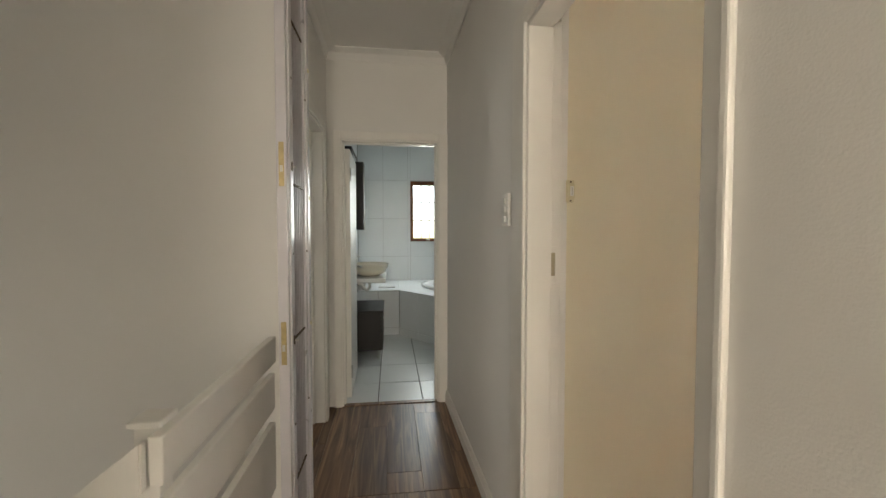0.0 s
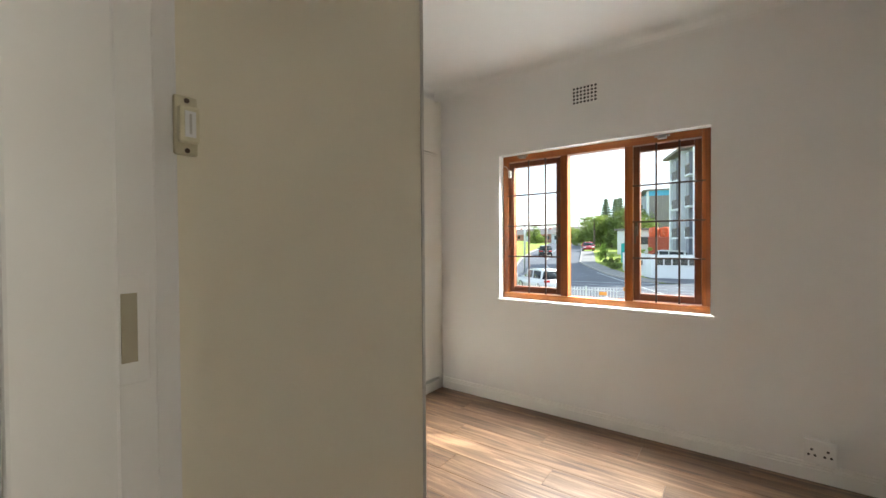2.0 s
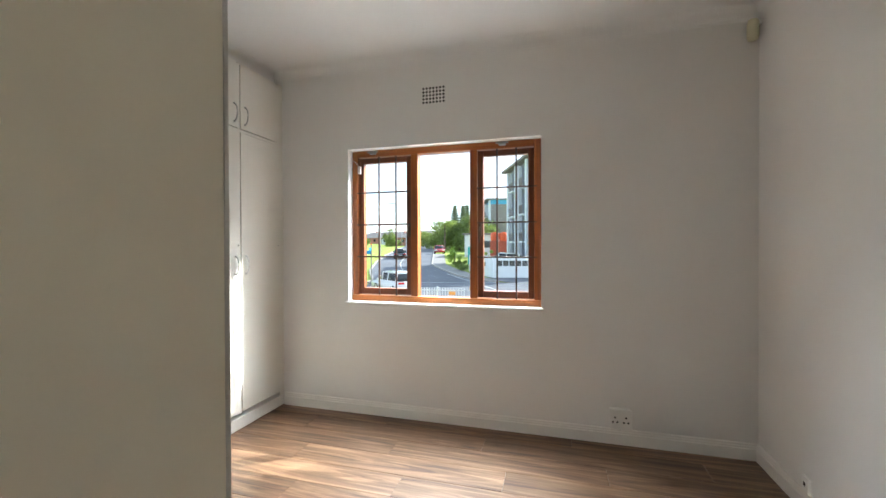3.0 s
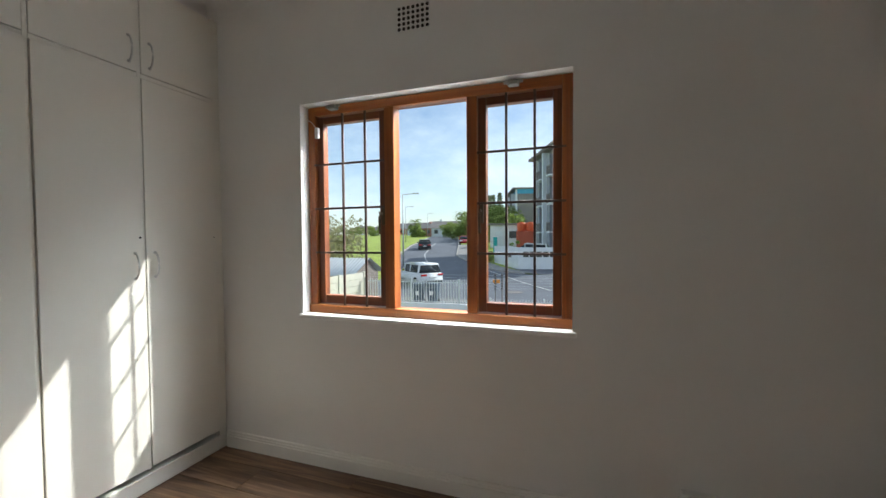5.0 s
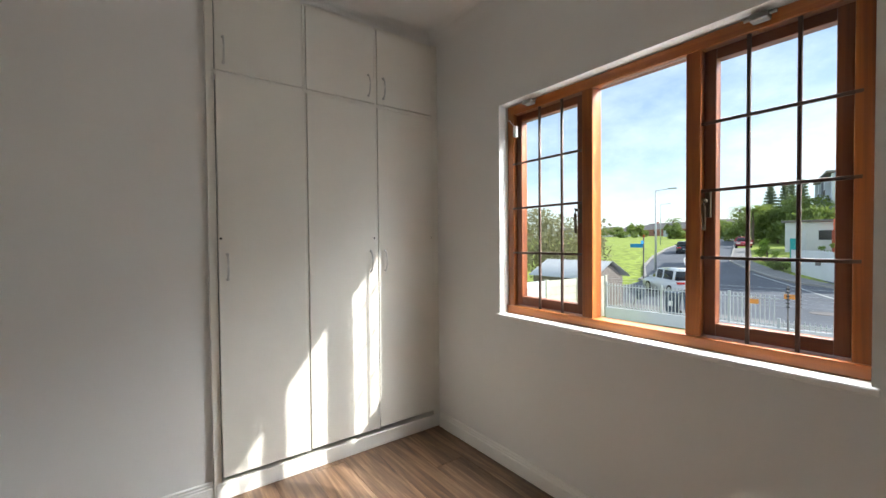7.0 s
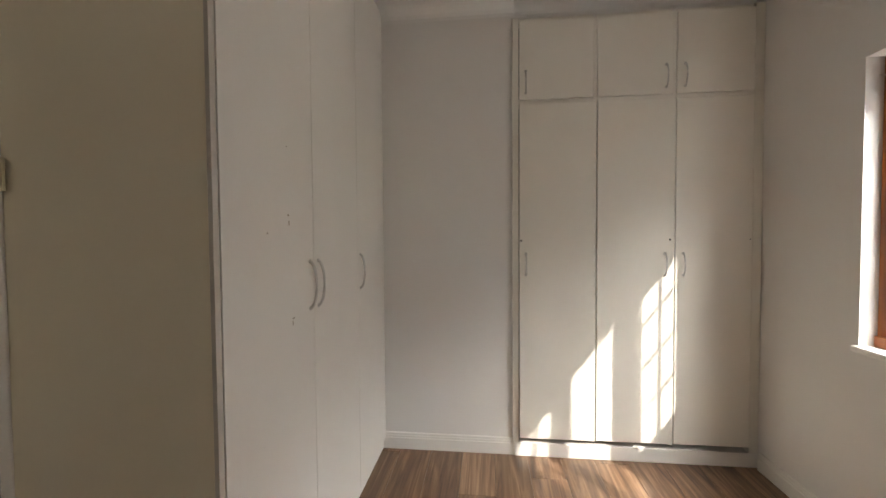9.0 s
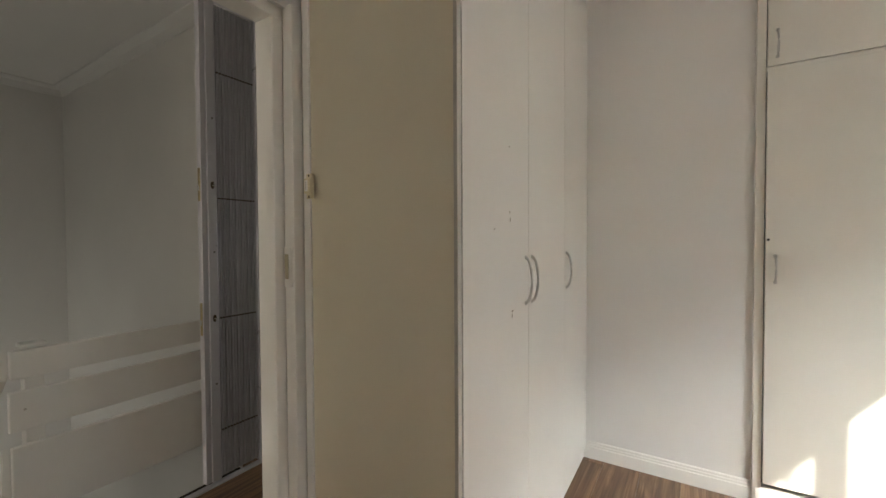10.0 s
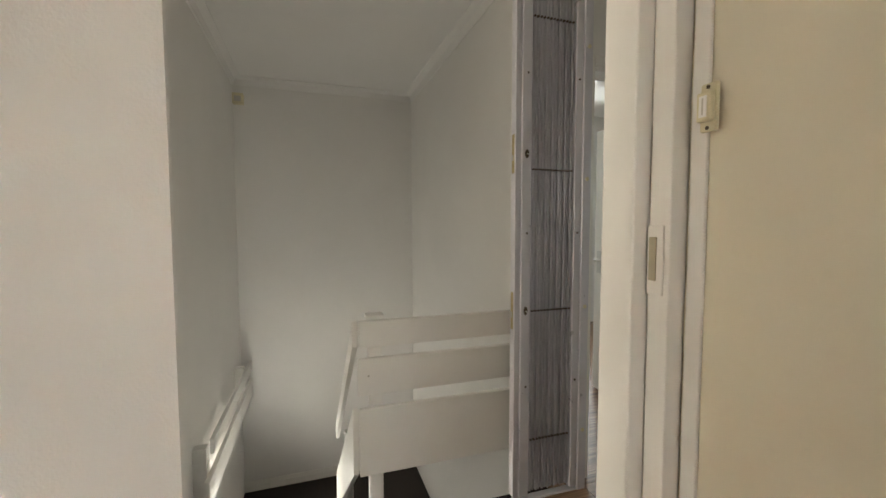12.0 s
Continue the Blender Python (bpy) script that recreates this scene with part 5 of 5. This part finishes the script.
flats("apartment_block", "tall grey apartment block with pale fins and balconies", (41.4, 2.0), 21, 14.8, 9.0, gz(44), 10.9, 4, M_GREYW, M_GREYW,
      ((0.2, 0.5, 0.7, M_PALEW), (3.0, 0.6, 0.9, M_GREYW), (5.4, 0.5, 0.7, M_PALEW), (7.4, 0.9, 0.6, M_GREYW), (9.4, 0.4, 0.8, M_PALEW), (12.0, 1.2, 0.5, M_GREYW), (14.2, 0.5, 0.5, M_PALEW)), 0.7)
flats("apartment_house", "brown-grey apartment block with a blue roof band", (81.5, 14.0), 15.4, 17.0, 8.0, gz(80), 10.5, 3, mat("brown_grey_facade", (0.22, 0.20, 0.20), 0.8, var=0.08, scale=0.6), M_BLUE,
      ((0.1, 1.2, 0.35, M_PALEW), (4.0, 0.6, 0.8, M_PALEW), (7.5, 0.6, 0.8, M_GREYW), (11.0, 0.6, 0.8, M_PALEW), (16.2, 0.6, 0.8, M_PALEW)), 0.2)
part_b = thing("site_building", "low white building with a flat roof", "building", (60, 12, gz(60)))
part("wall", B(60, 68, 9.5, 14.6, gz(60) - 0.5, 2.9), M_WHITEW, part_b)
part("roof", B(59.7, 68.3, 9.2, 14.9, 2.9, 3.15, bev=0.03), M_ROOF, part_b)
part("window", B(59.95, 60.05, 10.6, 11.8, 1.0, 2.0), M_CARG, part_b)
part("door", B(59.95, 60.05, 12.8, 13.8, gz(60), 2.0), M_PALEW, part_b)


def house(at, size, yaw, wall, h=2.7):
    o = thing("house", "low house with a pitched grey roof, far off", "house", group="houses beyond the grass")
    sx, sy = size
    part("wall", B(-sx / 2, sx / 2, -sy / 2, sy / 2, -0.6, h), wall, o)
    bm = bmesh.new()
    vs = [bm.verts.new((x, y, z)) for x in (-sx / 2 - 0.4, sx / 2 + 0.4) for y, z in ((-sy / 2 - 0.5, h - 0.1), (sy / 2 + 0.5, h - 0.1), (0, h + sy * 0.28))]
    bmesh.ops.convex_hull(bm, input=vs)
    rf = part("roof", bm, M_ROOF, o)
    part("chimney", B(sx * 0.2, sx * 0.2 + 0.6, -0.3, 0.3, h + 0.5, h + sy * 0.28 + 0.6), wall, rf)
    for k in range(3):
        for s in (-1, 1):
            part("window", B(-sx / 2 + sx * (k + 0.5) / 3 - 0.6, -sx / 2 + sx * (k + 0.5) / 3 + 0.6, s * sy / 2 - 0.04, s * sy / 2 + 0.04, 0.9, 2.1), M_CARG, o)
    o.matrix_world = pose(at[0], at[1], gz(at[0]), 0, 0, yaw)


for at, size, yaw, w_ in (((131, 50.3), (6, 6), 70, M_BRICK), ((150, 40), (13, 9), 80, M_WHITEW), ((170, 78), (14, 9), 70, M_BRICK), ((195, 102), (16, 9), 60, M_PALEW), ((205, 122), (18, 9), 55, M_WHITEW), ((190, 140), (16, 9), 50, M_PALEW), ((180, 160), (18, 9), 40, M_BRICK), ((150, 62.0), (10, 8), 75, M_PALEW), ((126, 43.8), (9, 8), 100, M_PALEW)):
    house(at, size, yaw, w_)


def leaves(centres, count, size, seed, squash=0.85):
    """Many small leaf tufts scattered in overlapping clumps, as one mesh."""
    rg = np.random.RandomState(seed)
    verts, faces = [], []
    for (cx, cy, cz_, rr), n in zip(centres, [max(30, int(count * c[3] ** 2 / sum(q[3] ** 2 for q in centres))) for c in centres]):
        for _ in range(n):
            d = rg.normal(size=3)
            d /= np.linalg.norm(d)
            p = np.array((cx, cy, cz_)) + d * rr * (0.55 + 0.5 * rg.rand()) * np.array((1, 1, squash))
            u, w_ = rg.normal(size=3), rg.normal(size=3)
            u, w_ = u / np.linalg.norm(u) * size * (0.5 + rg.rand()), w_ / np.linalg.norm(w_) * size * (0.3 + 0.5 * rg.rand())
            k = len(verts)
            verts += [p - u, p + w_, p + u, p - w_]
            faces.append((k, k + 1, k + 2, k + 3))
    me = bpy.data.meshes.new("crown")
    me.from_pydata([tuple(map(float, v_)) for v_ in verts], [], faces)
    return me


def tree(name, label, at, h, spread, leaf, clumps, count, size, seed, trunk=0.35, low=0.45):
    rg = random.Random(seed)
    o = thing(name, label, "tree" if "bush" not in name else "bush")
    bm = cyl(bmesh.new(), (0, 0, -0.3), (0, 0, h * 0.6), 0.05 * h * 0.5, 0.02 * h * 0.5, 8)
    cs = []
    for k in range(clumps):
        a, r0 = rg.uniform(0, 6.28), spread * math.sqrt(rg.random())
        z = h * rg.uniform(low, 0.9) - 0.18 * h * (r0 / spread)
        rr = spread * rg.uniform(0.28, 0.5)
        cs.append((r0 * math.cos(a), r0 * math.sin(a), max(z, rr * 0.6), min(rr, h * 0.3)))
        cyl(bm, (0, 0, h * 0.3), (r0 * math.cos(a) * 0.8, r0 * math.sin(a) * 0.8, z), 0.012 * h, 0.004 * h, 5)
    part("trunk", bm, M_BARK, o)
    me = leaves(cs, count, size, seed)
    me.materials.append(leaf)
    cr = new("crown", me)
    cr.parent = o
    o.location = (at[0], at[1], gz(at[0]))
    return o


tree("large_bush", "large dusty grey-green bush behind the shed", (27.0, 20.9), 6.3, 3.2, M_LEAF2, 34, 9000, 0.13, 3, low=0.2)
tree("large_bush", "large dusty grey-green bush behind the shed", (25.5, 26.0), 4.8, 3.0, M_LEAF2, 18, 3000, 0.15, 4, low=0.2)
for i, (at, h, sp) in enumerate((((84, 21.0), 6.8, 4.0), ((82, 17.6), 7.0, 4.0), ((88, 24.2), 6.0, 3.4), ((94, 28.5), 5.2, 3.2), ((78, 15.4), 6.0, 2.8), ((112, 37), 4.5, 3.5))):
    tree("broadleaf_tree", "dense dark green tree at the street bend", at, h, sp, M_LEAF, 22, 3600, 0.30, 20 + i, low=0.3)
for i, (at, h, sp) in enumerate((((140, 74), 4.5, 5.0), ((160, 95), 4.5, 6), ((175, 112), 4.5, 6.0), ((118, 51.5), 4.0, 2.8))):
    tree("far_tree", "dark green tree far beyond the grass", at, h, sp, M_LEAF, 16, 1500, 0.45, 40 + i, low=0.25)
for i, (at, h, sp, lf) in enumerate((((50, 13.6), 2.6, 0.8, M_LEAF4), ((49, 12.6), 0.7, 0.9, M_LEAF), ((44.5, 8.3), 2.5, 0.7, M_LEAF4), ((43.2, 10.8), 0.8, 1.0, M_LEAF))):
    tree("garden_bush", "small green garden bush on the street corner", at, h, sp, lf, 9, 900, 0.10, 60 + i, low=0.35)


def pine(at, h, seed):
    rg = random.Random(seed)
    o = thing("norfolk_pine", "tall dark layered pine behind the trees", "tree", group="pines behind the street")
    part("trunk", cyl(bmesh.new(), (0, 0, -0.3), (0, 0, h), 0.25, 0.04, 8), M_BARK, o)
    cs = []
    for k in range(14):
        z = h * (0.25 + 0.054 * k)
        reach = 1.9 * (1 - k / 15.0) * rg.uniform(0.8, 1.15)
        for j in range(6):
            a = j * 1.047 + k * 0.4
            for q in (0.35, 0.7, 1.0):
                cs.append((reach * q * math.cos(a), reach * q * math.sin(a), z + 0.12 * q, 0.48 * (1.15 - 0.5 * q)))
    me = leaves(cs, 7000, 0.17, seed, 0.6)
    me.materials.append(M_LEAF3)
    new("crown", me).parent = o
    o.location = (at[0], at[1], gz(at[0]))


for i, (at, h) in enumerate((((106, 27.6), 11.4), ((106, 25.3), 11.3), ((108, 24.7), 11.6), ((110, 23.3), 12.3))):
    pine(at, h, 80 + i)


def palm(at, h, seed, reach=2.0):
    rg = random.Random(seed)
    o = thing("palm_tree", "palm tree with a ragged crown of fronds", "tree", group="palms along the street")
    part("trunk", cyl(bmesh.new(), (0, 0, -0.3), (0, 0, h), 0.22, 0.16, 8), M_BARK, o)
    verts, faces = [], []
    for f in range(30):
        a, up = rg.uniform(0, 6.28), rg.uniform(-0.3, 1.0)
        for s in range(1, 12):
            t = s / 11
            r = reach * t
            z = h + reach * (up * t - 0.75 * t * t)
            for side in (-1, 1):
                p = Vector((r * math.cos(a), r * math.sin(a), z))
                sd = Vector((-math.sin(a), math.cos(a), -0.35 * abs(side))) * side * 0.5 * (1 - 0.6 * t)
                k = len(verts)
                al = Vector((math.cos(a), math.sin(a), 0)) * 0.16
                verts += [tuple(p), tuple(p + al), tuple(p + sd + al * 1.6)]
                faces.append((k, k + 1, k + 2))
    me = bpy.data.meshes.new("fronds")
    me.from_pydata(verts, [], faces)
    me.materials.append(M_LEAF)
    new("fronds", me).parent = o
    o.location = (at[0], at[1], gz(at[0]))


palm((92, 28.6), 6.0, 1)
palm((80, 23.2), 5.4, 2, 2.4)
palm((120, 52.7), 5.0, 3)
palm((90, 18.5), 6.8, 4)


# ---- tiles and planks ----
def piece_maker(name, parent, material):
    """Makes box pieces as parts of a surface; alike pieces share one mesh."""
    cache = {}

    def make(x, y, z, sx, sy, sz, bev=0.0012):
        key = (round(sx, 3), round(sy, 3), round(sz, 3))
        if key not in cache:
            me = bpy.data.meshes.new(name)
            bm = bmesh.new()
            box(bm, -sx / 2, sx / 2, -sy / 2, sy / 2, -sz / 2, sz / 2, bev=bev, seg=1)
            bm.to_mesh(me)
            bm.free()
            me.materials.append(material)
            cache[key] = me
        ob = new(name, cache[key])
        ob.parent = parent
        ob.location = (x, y, z)
        return ob
    return make


plank = piece_maker("plank", floor, M_FLOOR)
rng = random.Random(5)
PW, PL = 0.193, 1.285


def lay(x0, x1, y0, y1, xs=0.0, skip=None):
    n0, n1 = math.floor((x0 - xs) / PW), math.ceil((x1 - xs) / PW)
    for i in range(n0, n1):
        a, b = max(x0, xs + i * PW), min(x1, xs + (i + 1) * PW)
        if b - a < 0.01:
            continue
        y = y0 - (i * 0.43 % 1.0) * PL
        while y < y1:
            c, d = max(y, y0), min(y + PL, y1)
            if d - c > 0.02:
                plank((a + b) / 2, (c + d) / 2, -0.006 + rng.uniform(-0.0004, 0.0004), b - a - 0.0012, d - c - 0.0012, 0.012)
            y += PL


lay(0.31, 1.201, -2.5, 2.63, 0.31)
lay(0.252, 1.201, 2.632, 3.715, 0.31)
lay(1.201, 1.312, DY0, DY1 + 0.04, 0.31)
lay(1.312, WX, 0.27, 3.60, 0.31)

ftile = piece_maker("tile", floor_bath, M_FTILE)
for i in range(6):
    for j in range(7):
        x0, y0 = 0.262 + (i - 1) * 0.355, 3.69 + j * 0.485
        a, b, c, d = max(0.201, x0), min(2.40, x0 + 0.355), max(3.768, y0), min(7.01, y0 + 0.485)
        if b > a + 0.02 and d > c + 0.02:
            ftile((a + b) / 2, (c + d) / 2, -0.001, b - a - 0.007, d - c - 0.007, 0.010, 0.002)

wtile = piece_maker("tile", wall_bath, M_TILE)
for i in range(6):
    for j in range(5):
        x0, z0 = 0.213 + (i) * 0.388 - 0.0, -0.23 + j * 0.60
        a, b, c, d = max(0.209, x0), min(2.39, x0 + 0.388), max(0.0, z0), min(2.80, z0 + 0.60)
        for aa, bb, cc, dd in ((a, min(b, 1.03), c, d), (max(a, 1.62), b, c, d), (max(a, 1.03), min(b, 1.62), c, min(d, 1.21)), (max(a, 1.03), min(b, 1.62), max(c, 2.16), d)):
            if bb - aa > 0.02 and dd - cc > 0.02:
                wtile((aa + bb) / 2, 7.016, (cc + dd) / 2, bb - aa - 0.003, 0.010, dd - cc - 0.003)
for j in range(5):
    for i in range(8):
        y0, z0 = 3.86 + i * 0.40, -0.23 + j * 0.60
        c, d = max(0.0, z0), min(2.80, z0 + 0.60)
        e = min(7.0, y0 + 0.40)
        if d - c > 0.02 and e - y0 > 0.02:
            wtile(0.203, (y0 + e) / 2, (c + d) / 2, 0.008, e - y0 - 0.003, d - c - 0.003)
            wtile(2.397, (y0 + e) / 2, (c + d) / 2, 0.008, e - y0 - 0.003, d - c - 0.003)
